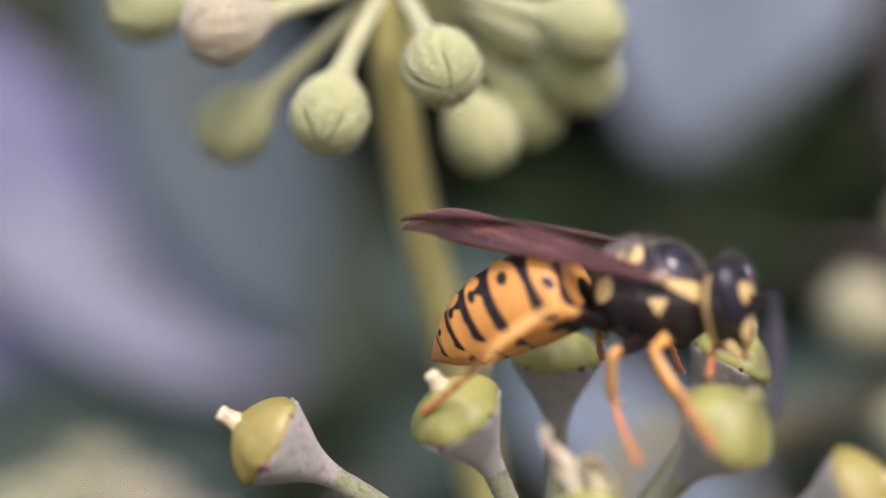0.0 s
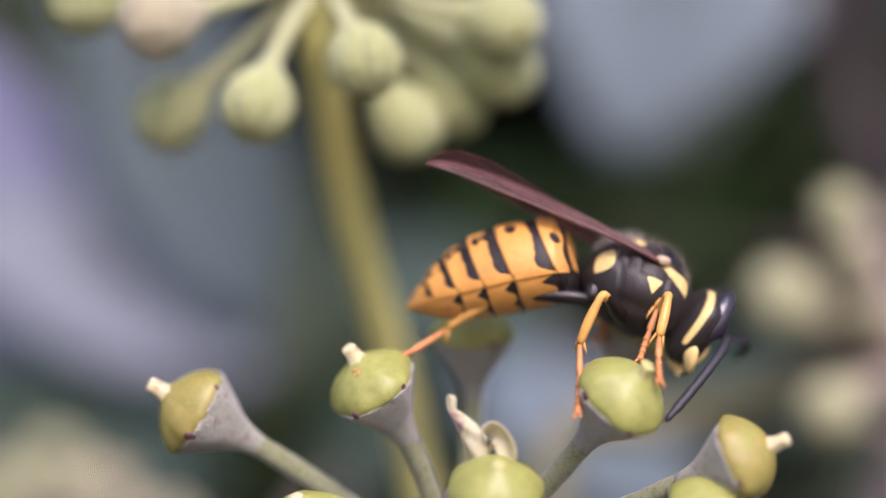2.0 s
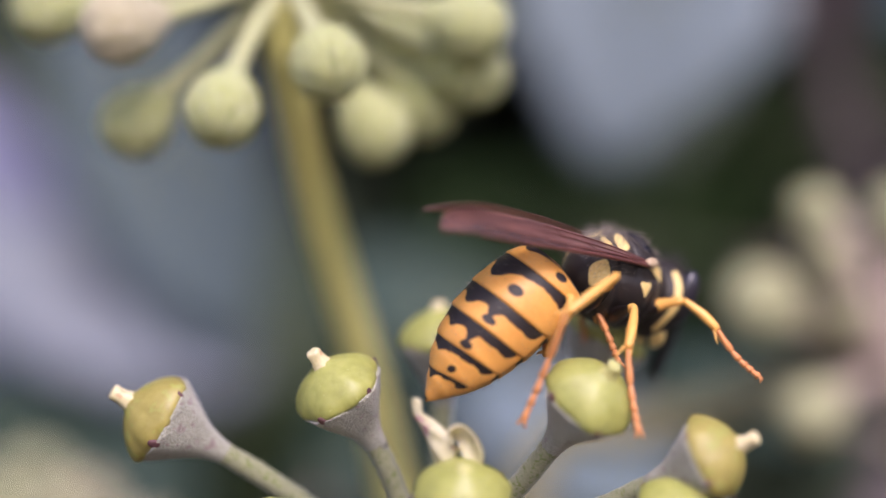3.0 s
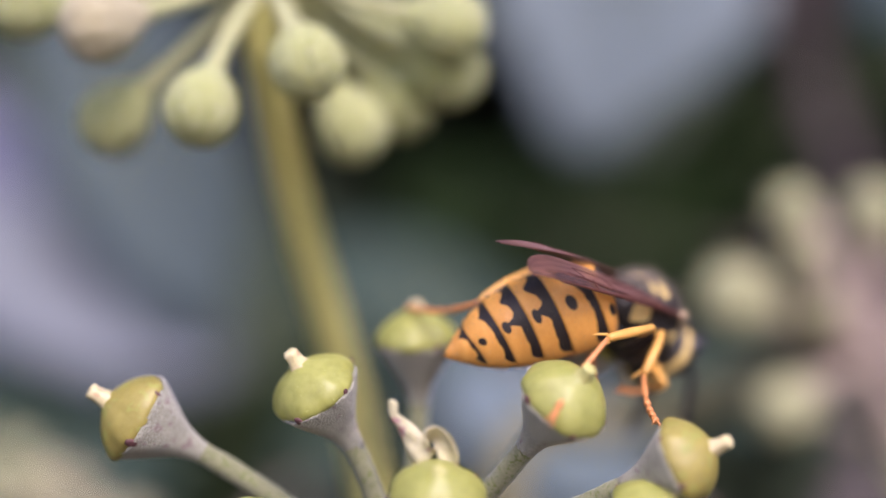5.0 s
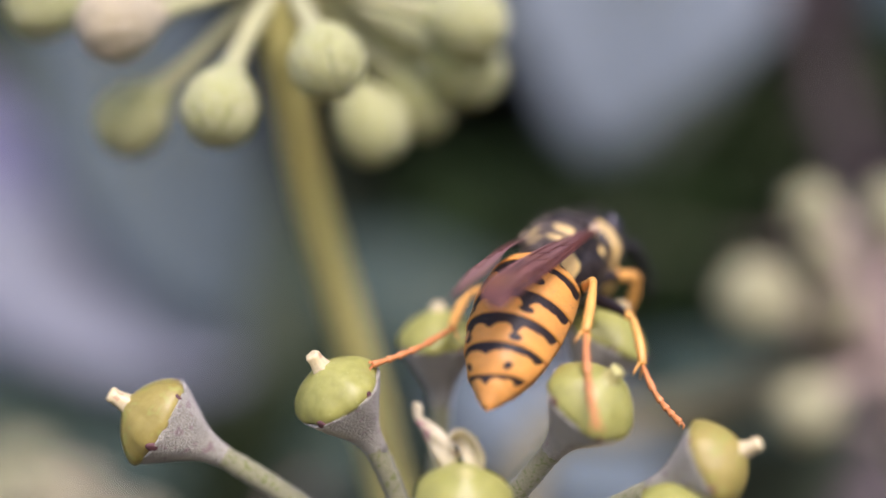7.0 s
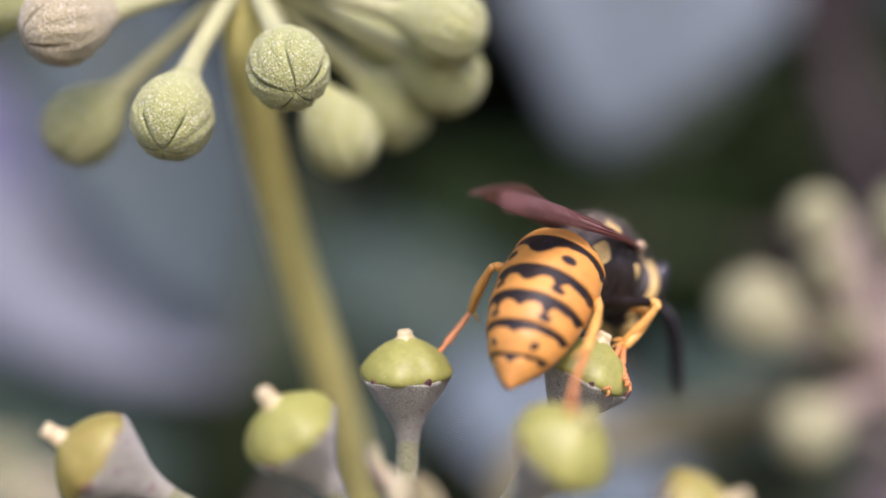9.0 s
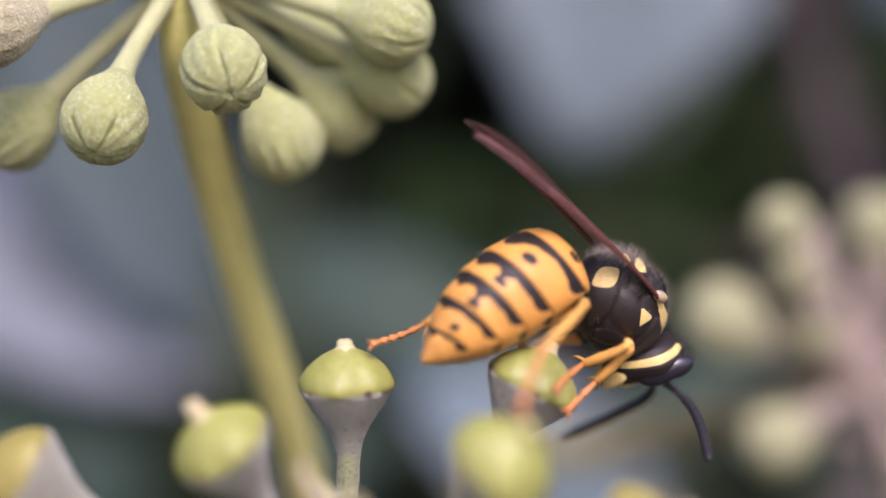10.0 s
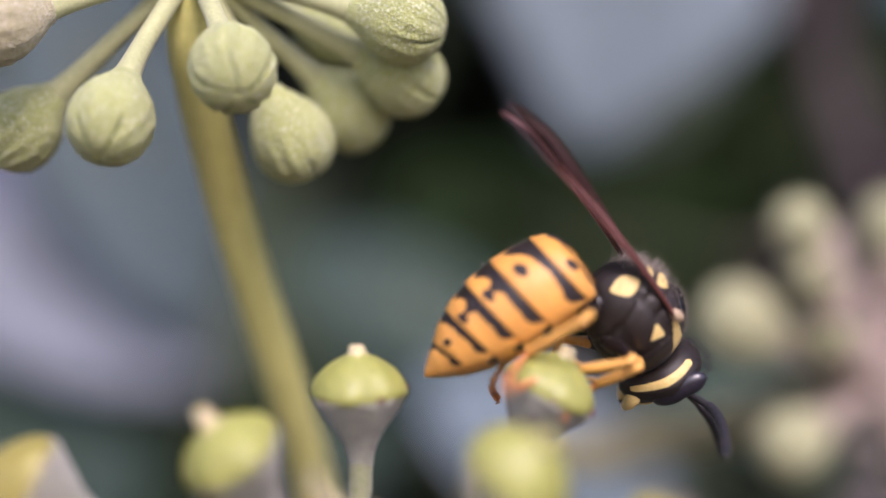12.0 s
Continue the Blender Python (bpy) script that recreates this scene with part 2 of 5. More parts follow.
def tube(points, radii, n=10, bm=None, slots=None, squash=1.0):
    """A round tube through the points (mm), with a radius at each."""
    bm = bm or bmesh.new()
    pts = [Vector(p) for p in points]
    loops, side = [], None
    for i, p in enumerate(pts):
        d = (pts[min(i + 1, len(pts) - 1)] - pts[max(i - 1, 0)]).normalized()
        if side is None:
            side = d.cross(Vector((0.13, 0.31, 0.94)))
            if side.length < 0.1:
                side = d.cross(Vector((1, 0, 0)))
        side = (side - d * side.dot(d)).normalized()
        other = d.cross(side)
        loops.append([bm.verts.new(p + (side * math.cos(2 * math.pi * k / n) + other * squash * math.sin(2 * math.pi * k / n)) * radii[i]) for k in range(n)])
    for i, (a, b) in enumerate(zip(loops, loops[1:])):
        for k in range(n):
            f = bm.faces.new((a[k], a[(k + 1) % n], b[(k + 1) % n], b[k]))
            if slots:
                f.material_index = slots[i]
    bm.faces.new(loops[0][::-1])
    f = bm.faces.new(loops[-1])
    if slots:
        f.material_index = slots[-1]
    return bm


def bend(a, b, c, d, steps=14):
    """Points on a smooth curve from a to d with handles b and c."""
    a, b, c, d = Vector(a), Vector(b), Vector(c), Vector(d)
    return [a * (1 - u) ** 3 + b * 3 * u * (1 - u) ** 2 + c * 3 * u * u * (1 - u) + d * u ** 3 for u in [i / steps for i in range(steps + 1)]]


def smooth_path(points, steps):
    """Points on a smooth curve through all the given ones."""
    out = []
    for i in range(len(points) - 1):
        p0, p1, p2, p3 = (Vector(points[max(i - 1, 0)]), Vector(points[i]), Vector(points[i + 1]), Vector(points[min(i + 2, len(points) - 1)]))
        for s in range(steps):
            u = s / steps
            out.append(0.5 * (2 * p1 + (p2 - p0) * u + (2 * p0 - 5 * p1 + 4 * p2 - p3) * u * u + (3 * p1 - p0 - 3 * p2 + p3) * u ** 3))
    return out + [Vector(points[-1])]


def along(pts, s):
    """Smooth values between (s, value) pairs."""
    for (a, p), (b, q) in zip(pts, pts[1:]):
        if s <= b:
            u = (s - a) / (b - a)
            return p + (q - p) * (u * u * (3 - 2 * u) * 0.35 + u * 0.65)
    return pts[-1][1]


def set_mask(ob, name, values):
    ob.data.attributes.new(name, "FLOAT", "POINT").data.foreach_set("value", values)


# ---- ground, vine and leaves ----
def make_ground():
    bm = bmesh.new()
    ring = [0.0, 300, 800, 2000, 6000, 30000, 200000]
    n, last = 40, None
    for r in ring:
        loop = [bm.verts.new((r * math.cos(2 * math.pi * k / n), r * math.sin(2 * math.pi * k / n), random.uniform(-25, 25) if 100 < r < 7000 else 0)) for k in range(n if r else 1)]
        if last:
            for k in range(n):
                if len(last) == 1:
                    bm.faces.new((last[0], loop[k], loop[(k + 1) % n]))
                else:
                    bm.faces.new((last[k], loop[k], loop[(k + 1) % n], last[(k + 1) % n]))
        last = loop
    tagged(part("ground", bm, M_SOIL), "dark soil with leaf litter under the ivy", "ground", kind="structure")


def leaf_mesh(length, lobes, cup, seed, wide=0.62, rib=1.0):
    """A lobed, slightly cupped ivy blade with thickness; the stalk joins at the origin and the tip points along +y."""
    rnd = random.Random(seed)
    bm = bmesh.new()
    n, rings = 60, 9

    def rim(a):
        w = 0.52 + 0.10 * math.cos(a) + lobes * (0.16 * math.cos(5 * a) + 0.05 * math.cos(3 * a))
        if abs(a) > 2.7:
            w *= 1 - 0.55 * (abs(a) - 2.7) / 0.44
        return w

    wob = [rnd.uniform(-0.02, 0.02) for _ in range(n)]

    def z_at(x, y):
        return cup * (x * x * 0.6 - (y - 0.4) ** 2 * 0.25) * length + 0.012 * length * math.sin(7 * x + 3 * y + seed) - 0.010 * length * math.exp(-(x / 0.03) ** 2)

    layers = []
    for side in (0.0, -0.012):
        loops = [[bm.verts.new((0, 0.42 * length, (z_at(0, 0.42) + side * length)))]]
        for j in range(1, rings + 1):
            u = j / rings
            loop = []
            for k in range(n):
                a = -math.pi + 2 * math.pi * k / n
                r = (rim(a) + wob[k]) * u
                x, y = r * math.sin(a) * wide, 0.42 + r * math.cos(a) * 0.98
                loop.append(bm.verts.new((x * length, y * length, z_at(x, y) + side * length * (1 - 0.6 * u ** 6))))
            loops.append(loop)
        for p, q in zip(loops, loops[1:]):
            for k in range(n):
                if len(p) == 1:
                    bm.faces.new((p[0], q[k], q[(k + 1) % n]))
                else:
                    bm.faces.new((p[k], q[k], q[(k + 1) % n], p[(k + 1) % n]))
        layers.append(loops[-1])
    for k in range(n):
        bm.faces.new((layers[0][k], layers[1][k], layers[1][(k + 1) % n], layers[0][(k + 1) % n]))

    vein = bmesh.new()
    for a in (0, 0.95, -0.95, 1.75, -1.75):
        pts = []
        for i in range(9):
            u = i / 8 * 0.9
            r = rim(a) * u
            x, y = r * math.sin(a) * wide, 0.42 + r * math.cos(a) * 0.98
            x0, y0 = x, y if a else 0.02 + 0.98 * (y - 0.42) + 0.40 * u
            pts.append((x0 * length, y0 * length, z_at(x0, y0) + 0.004 * length))
        tube(pts, [(0.011 * rib if a == 0 else 0.011 * (0.6 + 0.4 * rib)) * length * (1 - 0.09 * i) for i in range(9)], 6, vein)
    return bm, vein


def ivy_leaf(place, tip, normal, material=None, lobes=1.0, cup=0.35, seed=1, label="dark green glossy ivy leaf with pale veins", petiole=25, wide=0.62, rib=1.0):
    """place: the blade's base, mm; tip: from there to its tip; normal: its upper side."""
    length = Vector(tip).length / 1.06
    tip, normal = Vector(tip).normalized(), Vector(normal).normalized()
    x = tip.cross(normal).normalized()
    z = x.cross(tip)
    m = Matrix((x, tip, z)).transposed().to_4x4()
    e = thing("ivy_leaf", at(*place), label, "leaf", "ivy leaves")
    e.matrix_basis = Matrix.Translation(at(*place)) @ m
    blade, vein = leaf_mesh(length, lobes, cup, seed, wide, rib)
    b = part("blade", blade, material or M_LEAF, e)
    part("vein", vein, M_RIB_SHEEN if rib > 1 else M_LEAF_VEIN, b)
    part("petiole", tube(bend((0, 3, -0.5), (0, -petiole * 0.4, -1), (2, -petiole * 0.7, -petiole * 0.3), (3, -petiole, -petiole * 0.7), 10), [0.9] * 11, 8), M_STALK_PINK, e)
    return e


def foliage_mass(name, count, box, size, seed, label):
    """Crowded leaves too far and blurred to be told apart."""
    rnd = random.Random(seed)
    bm = bmesh.new()
    for _ in range(count):
        c = Vector([rnd.uniform(lo, hi) for lo, hi in box])
        t = Vector((rnd.uniform(-1, 1), rnd.uniform(-0.4, 0.2), rnd.uniform(-1, 0.3))).normalized()
        nrm = Vector((rnd.uniform(-0.7, 0.7), rnd.uniform(-1, -0.1), rnd.uniform(0.0, 0.8))).normalized()
        x = t.cross(nrm).normalized()
        nrm = x.cross(t)
        s = size * rnd.uniform(0.6, 1.3)
        rim = [(0, -0.5), (0.42, -0.42), (0.62, -0.05), (0.36, 0.1), (0.30, 0.42), (0, 0.78), (-0.30, 0.42), (-0.36, 0.1), (-0.62, -0.05), (-0.42, -0.42)]
        top = bm.verts.new(c + nrm * s * 0.05)
        low = bm.verts.new(c - nrm * s * 0.02)
        vs = [bm.verts.new(c + (x * u + t * v) * s - nrm * s * 0.18 * u * u) for u, v in rim]
        for i in range(len(vs)):
            bm.faces.new((top, vs[i], vs[(i + 1) % len(vs)]))
            bm.faces.new((low, vs[(i + 1) % len(vs)], vs[i]))
    tagged(part(name, bm, M_LEAF, m=Matrix.Translation(EYE)), label, "foliage", kind="stuff")


# ---- the ivy's flower clusters ----
def cup_mesh():
    # a woolly funnel: pedicel end at z 0, rim at z 2.6
    return lathe([(0.54, -1.0), (0.60, -0.55), (0.70, -0.1), (0.86, 0.35), (1.10, 0.80), (1.42, 1.28), (1.76, 1.80), (2.05, 2.28), (2.22, 2.56), (2.30, 2.72), (2.28, 2.80), (2.12, 2.74), (1.2, 2.5)],
                 50, lambda a, i: 1 + 0.045 * math.cos(5 * a - 1.57) * min(1, i / 7) + 0.014 * math.sin(11 * a + i) + 0.012 * math.sin(7 * a + 2.3 * i) + (0.012 * math.sin(23 * a) if 8 <= i <= 10 else 0))


def disc_mesh(seed):
    """A swollen, slightly lumpy dome."""
    r = random.Random(seed)
    ph, p2, p3 = r.uniform(0, 6), r.uniform(0, 6), r.uniform(0, 6)
    prof = [(2.02, 2.60), (2.19, 2.70), (2.28, 2.84), (2.28, 3.02), (2.21, 3.22), (2.09, 3.43), (1.92, 3.66), (1.70, 3.89), (1.44, 4.11), (1.16, 4.30), (0.90, 4.44), (0.68, 4.54), (0.53, 4.63), (0.44, 4.70), (0.2, 4.74)]
    return lathe(prof, 60, lambda a, i: 1 + (0.036 * math.sin(3 * a + ph) + 0.030 * math.sin(5 * a + p2 + i * 0.15) + 0.014 * math.sin(8 * a + p3 - i * 0.3) + 0.008 * math.sin(13 * a + ph + 0.5 * i)) * (1 if i < 9 else 0.5))


def style_mesh(length):
    return lathe([(0.62, 4.34), (0.50, 4.62), (0.40, 4.66 + length * 0.35), (0.35, 4.66 + length * 0.7), (0.38, 4.70 + length * 0.90), (0.30, 4.75 + length), (0.10, 4.72 + length)], 15, lambda a, i: 1 + 0.10 * math.cos(5 * a) + 0.05 * math.sin(3 * a + i))


def tooth_mesh():
    bm = bmesh.new()
    bmesh.ops.create_icosphere(bm, subdivisions=2, radius=0.165)
    for v in bm.verts:
        v.co = Vector((v.co.x * 0.7, v.co.y * 1.3, v.co.z * 1.35 + (0.1 if v.co.z > 0.1 else 0)))
    return bm


PROTO = {}


def flower(umbel, hub, rim, axis, pull=0.5, spin=0.0, style=0.95, seed=0, size=1.0, amber=False, green_style=False):
    """A flower past its petals. rim: the middle of the cup's rim, mm; hub: where the pedicels meet."""
    axis = Vector(axis).normalized()
    foot = Vector(rim) - axis * 2.7 * size
    m = frame_to(foot - Vector(hub), axis, spin) @ Matrix.Diagonal((size, size, size, 1))
    if "cup" not in PROTO:
        cup = PROTO["cup"] = part("flower", cup_mesh(), M_CUP, umbel, "woolly grey flower cup", m=m)
    else:
        cup = again("flower", PROTO["cup"], umbel, m)
        cup["label"] = "woolly grey flower cup"
    part("nectar_disc", disc_mesh(seed), M_DISC_AMBER if amber else M_DISC, cup, "moist yellow-green nectar disc")
    part("style", style_mesh(style), M_STYLE_GREEN if green_style else M_STYLE, cup, "short pale green style" if green_style else "short cream-coloured style")
    for k in range(5):
        a = 2 * math.pi * (k + 0.25) / 5
        grow = 0.75 + 0.5 * ((seed * 7 + k * 3) % 5) / 4
        mt = Matrix.Translation(Vector((2.27 * math.cos(a), 2.27 * math.sin(a), 2.76)) * MM) @ Matrix.Rotation(a, 4, "Z") @ Matrix.Rotation(0.2 + 0.15 * ((seed + k) % 4), 4, "Y") @ Matrix.Diagonal((grow, grow, grow, 1))
        if "tooth" not in PROTO:
            PROTO["tooth"] = part("sepal_tooth", tooth_mesh(), M_TOOTH, cup, "dark purple sepal tooth", m=mt)
        else:
            again("sepal_tooth", PROTO["tooth"], cup, mt)
    f = foot - Vector(hub)
    run = f.length
    pts = bend(f + axis * 0.2, f - axis * run * pull, f.normalized() * run * 0.25, (0, 0, 0), 16)
    rnd = random.Random(seed + 50)
    part("pedicel", tube(smooth_path(pts, 3), [size * (0.55 + 0.035 * rnd.uniform(-1, 1)) for i in range(49)], 14), M_PEDICEL, umbel)


BUD_PROFILE = [(0.0, 0.80, -0.7), (0.06, 0.98, -0.3), (0.14, 1.32, 0.18), (0.24, 1.70, 0.75), (0.34, 1.98, 1.4), (0.45, 2.12, 2.1), (0.56, 2.06, 2.75), (0.67, 1.85, 3.35),
               (0.77, 1.48, 3.82), (0.85, 1.04, 4.12), (0.91, 0.64, 4.28), (0.95, 0.36, 4.33), (0.98, 0.16, 4.31), (1.0, 0.05, 4.24)]
BUD_RINGS, BUD_SIDES = 44, 90


def bud_groove(a, ph, u):
    """How deep the seam between two petals is, 0 to 1."""
    return max(0, math.cos(5 * a + ph + 0.30 * math.sin(7 * u))) ** 20 * min(1, max(0, (u - 0.34) / 0.42)) ** 1.4


def bud_mesh(seed):
    """A closed bud along +z: rounded, with five seams, fine wrinkles and a small blunt tip."""
    rnd = random.Random(seed)
    ph, p2 = rnd.uniform(0, 6), rnd.uniform(0, 6)
    us = [i / (BUD_RINGS - 1) for i in range(BUD_RINGS)]
    prof = [(along([(q[0], q[1]) for q in BUD_PROFILE], u), along([(q[0], q[2]) for q in BUD_PROFILE], u)) for u in us]

    def shape(a, i):
        u = us[i]
        r, z = prof[i]
        p = Vector((r * math.cos(a), r * math.sin(a), z + seed * 3.1))
        grain = 0.022 * noise.noise(p * 1.6) + 0.018 * noise.noise(p * 4.0) + 0.014 * noise.noise(p * 8.5)
        ridge = 0.020 * math.sin(15 * a + p2 + 1.5 * math.sin(6 * u))
        return 1 - 0.21 * bud_groove(a, ph, u) * (0.5 + 0.5 * u) + ((grain + ridge * min(1, max(0, (u - 0.2) * 3))) if 0.06 < u < 0.95 else 0)

    return lathe(prof, BUD_SIDES, shape), ph


def bud(umbel, hub, centre, seed, size=1.0, bark=None, stem=None, axis=None, stalk_radius=0.6):
    """centre: the bud's middle, mm; it points away from the hub unless axis is given."""
    centre, hub = Vector(centre), Vector(hub)
    ax = Vector(axis).normalized() if axis else (centre - hub).normalized()
    bm, ph = bud_mesh(seed)
    m = frame_to(centre - ax * 2.05 * size - hub, ax) @ Matrix.Diagonal((size, size, size, 1))
    ob = part("bud", bm, bark or M_BUD, umbel, m=m)
    vals = []
    for i in range(BUD_RINGS):
        u = i / (BUD_RINGS - 1)
        for k in range(BUD_SIDES):
            a = 2 * math.pi * k / BUD_SIDES
            # crease shade round the tip, painted as a five-rayed star
            tip_shade = max(0, math.cos(5 * a + ph + 0.30 * math.sin(7 * u))) ** 6 * min(1, max(0, (u - 0.80) / 0.10))
            vals.append(min(1, max(bud_groove(a, ph, u), tip_shade)))
    set_mask(ob, "seam", vals)
    f = centre - hub - ax * 2.05 * size
    run = f.length
    pts = bend(f - ax * 0.2, f - ax * run * 0.35, f.normalized() * run * 0.3, (0, 0, 0), 14)
    radii = [stalk_radius * (1 + 0.75 * math.exp(-i / 1.7)) for i in range(15)]
    part("pedicel", tube(pts, radii, 12), stem or M_STALK_PALE, umbel)


def strap(points, widths, side, seed, thick=0.12):
    """A thin crumpled strip along the points, curled across its width."""
    rnd = random.Random(seed)
    ph = rnd.uniform(0, 6)
    bm, n = bmesh.new(), 8
    pts = smooth_path(points, 6)
    side = Vector(side)
    layers = []
    for layer in (0, 1):
        rows = []
        for i, p in enumerate(pts):
            d = (pts[min(i + 1, len(pts) - 1)] - pts[max(i - 1, 0)]).normalized()
            x = (side - d * side.dot(d)).normalized()
            up = d.cross(x)
            w = along(widths, i / (len(pts) - 1))
            rows.append([bm.verts.new(p + x * w * v + up * (0.55 * w * v * v + 0.10 * math.sin(5 * v + i * 0.5 + ph) * w - thick * layer)) for v in [2 * k / n - 1 for k in range(n + 1)]])
        layers.append(rows)
        for a, b in zip(rows, rows[1:]):
            for k in range(n):
                bm.faces.new((a[k], a[k + 1], b[k + 1], b[k]))
    t, l = layers
    for i in range(len(pts) - 1):
        for k in (0, n):
            bm.faces.new((t[i][k], t[i + 1][k], l[i + 1][k], l[i][k]))
    for i in (0, len(pts) - 1):
        for k in range(n):
            bm.faces.new((t[i][k], t[i][k + 1], l[i][k + 1], l[i][k]))
    return bm


def withered_petal(umbel, hub, place):
    """Two shrivelled, curled straps that still hang on a cup's rim."""
    b = Vector(place) - Vector(hub)
    part("withered_petal", strap([b + Vector(v) for v in ((0.45, 0.2, -1.3), (0.15, -0.1, -0.3), (-0.15, 0, 0.5), (-0.55, 0.1, 1.15), (-0.95, 0.1, 1.7), (-1.0, 0, 2.45))],
                                 [(0, 0.3), (0.3, 0.75), (0.55, 0.45), (0.8, 0.24), (0.93, 0.27), (1, 0.12)], (0.8, -0.6, 0.2), 3), M_PETAL, umbel, "curled cream withered petal")
    part("withered_petal", strap([b + Vector(v) for v in ((0.3, 0.3, -1.1), (0.3, 0.25, -0.2), (0.55, 0.2, 0.5), (1.05, 0.1, 0.72), (1.5, 0, 0.45), (1.8, -0.1, -0.2), (1.9, -0.1, -0.9))],
                                 [(0, 0.4), (0.3, 0.75), (0.6, 0.62), (0.85, 0.55), (1, 0.3)], (0.55, -0.5, 0.7), 5), M_PETAL, umbel, "curled cream withered petal")


def make_front_umbel():
    hub = (4.88, 81.32, -18.3)
    u = thing("ivy_flower_cluster", at(*hub), "ivy flower cluster past bloom with green nectar discs", "flower", "ivy flower clusters")
    flower(u, hub, (-8.25, 79.8, -9.33), (-0.82, -0.22, 0.50), pull=0.42, spin=0.4, style=0.9, seed=1, size=1.02, amber=True)
    flower(u, hub, (0.80, 78.8, -8.05), (-0.50, -0.36, 0.80), pull=0.40, spin=1.05, style=0.75, seed=2)
    flower(u, hub, (5.89, 85.88, -5.95), (-0.03, -0.16, 1.0), pull=0.40, spin=0.05, style=0.32, seed=3)
    flower(u, hub, (12.76, 74.86, -8.2), (0.46, -0.56, 0.69), pull=0.40, spin=0.2, style=0.55, seed=4, green_style=True)
    flower(u, hub, (14.78, 85.12, -5.89), (0.42, -0.10, 0.88), pull=0.40, spin=0.6, style=0.4, seed=5)
    flower(u, hub, (18.31, 73.72, -10.92), (0.78, -0.45, 0.42), pull=0.40, spin=0.9, style=0.95, seed=6, size=0.9, amber=True)
    flower(u, hub, (6.63, 73.34, -12.69), (0.05, -0.55, 0.80), pull=0.35, spin=0.3, style=0.05, seed=7, green_style=True)
    flower(u, hub, (-2.45, 76, -14.75), (-0.25, -0.40, 0.85), pull=0.35, spin=0.7, style=0.05, seed=8)
    flower(u, hub, (16.9, 73.72, -13.75), (0.45, -0.40, 0.80), pull=0.35, spin=0.2, style=0.5, seed=9)
    withered_petal(u, hub, (5.53, 73.87, -10.34))
    end = Vector((14, 125, -62)) - Vector(hub)
    part("peduncle", tube(bend((0, 0, 0.3), (0, 6, -14), end * 0.6 + Vector((0, 0, -8)), end, 14), [1.15] + [1.05] * 13 + [1.2], 14), M_PEDICEL, u)


def make_upper_umbel():
    hub = (-2.81, 92.72, 15.33)
    u = thing("ivy_flower_cluster", at(*hub), "ivy cluster of closed pale green buds on a stalk", "flower", "ivy flower clusters")
    for k, (c, size, mat) in enumerate((((-0.13, 86.56, 9.58), 1.0, M_BUD), ((-5.93, 87.02, 7.12), 1.0, M_BUD), ((2.13, 94.24, 6.62), 1.04, M_BUD), ((7.98, 95, 9.9), 0.98, M_BUD), ((7.91, 91.96, 12.37), 1.0, M_BUD),
                                        ((5.04, 97.28, 8.23), 1.0, M_BUD), ((-11.79, 93.48, 7.02), 1.0, M_BUD), ((-11.68, 88.16, 11.86), 1.0, M_BUD_BROWN), ((-16.64, 92.72, 13.66), 1.0, M_BUD), ((3.84, 100.32, 13.16), 1.0, M_BUD))):
        axis = {0: (0.25, -0.75, -0.62), 1: (-0.15, -0.62, -0.78)}.get(k)
        bud(u, hub, c, 10 + k, size, mat, axis=axis, stalk_radius=0.50)
    way = [Vector(p) - Vector(hub) for p in ((-3.01, 93.5, 11.96), (-2.8, 95.5, 9.18), (-1.99, 99.0, 4.27), (-0.77, 102.0, -1.0), (0.69, 105.0, -6.59), (1.79, 108.0, -11.34), (2.9, 112.0, -17.26), (6.0, 116, -28), (9.4, 121, -36), (10.2, 122.5, -44), (10, 122, -52))]
    pts = smooth_path([Vector((0, 0, 0.8))] + way, 5)
    part("peduncle", tube(pts, [1.5, 1.4] + [1.27] * (len(pts) - 2), 16), M_STALK, u, "olive-yellow stalk")


def make_right_umbel():
    hub = (43.0, 129.2, -9.7)
    u = thing("ivy_flower_cluster", at(*hub), "ivy cluster of pinkish green buds behind the wasp", "flower", "ivy flower clusters")
    for k, (c, size) in enumerate((((32.0, 126, -4.9), 1.40), ((35.6, 123, 2.0), 0.94), ((36.8, 124, -1.4), 0.94), ((38.2, 126, -5.4), 1.05), ((35.8, 126, -13.6), 1.18), ((43.8, 129.2, 2.0), 1.1), ((47.68, 129.2, -19.91), 1.2))):
        bud(u, hub, c, 50 + k, size, M_BUD_FAR, M_STALK_PINK, stalk_radius=1.5 if k in (1, 2, 3) else 1.0)
    for k, d in enumerate(((0.9, 0.2, 0.6), (1, 0.3, -0.3), (0.5, 0.8, -0.8), (0.3, 0.8, 0.9))):
        bud(u, hub, Vector(hub) + Vector(d).normalized() * 13, 60 + k, 1.1, M_BUD_FAR, M_STALK_PINK, stalk_radius=0.7)
    way = [Vector(p) - Vector(hub) for p in ((33.41, 135.28, -12.96), (24.82, 141.36, -16.41), (14.55, 141.36, -20.37), (16, 136, -56), (14, 126, -66))]
    pts = smooth_path([Vector((0, 0, 0.5))] + way, 6)
    part("peduncle", tube(pts, [1.7] * len(pts), 12), M_STALK_DARK, u, "olive-brown stalk")


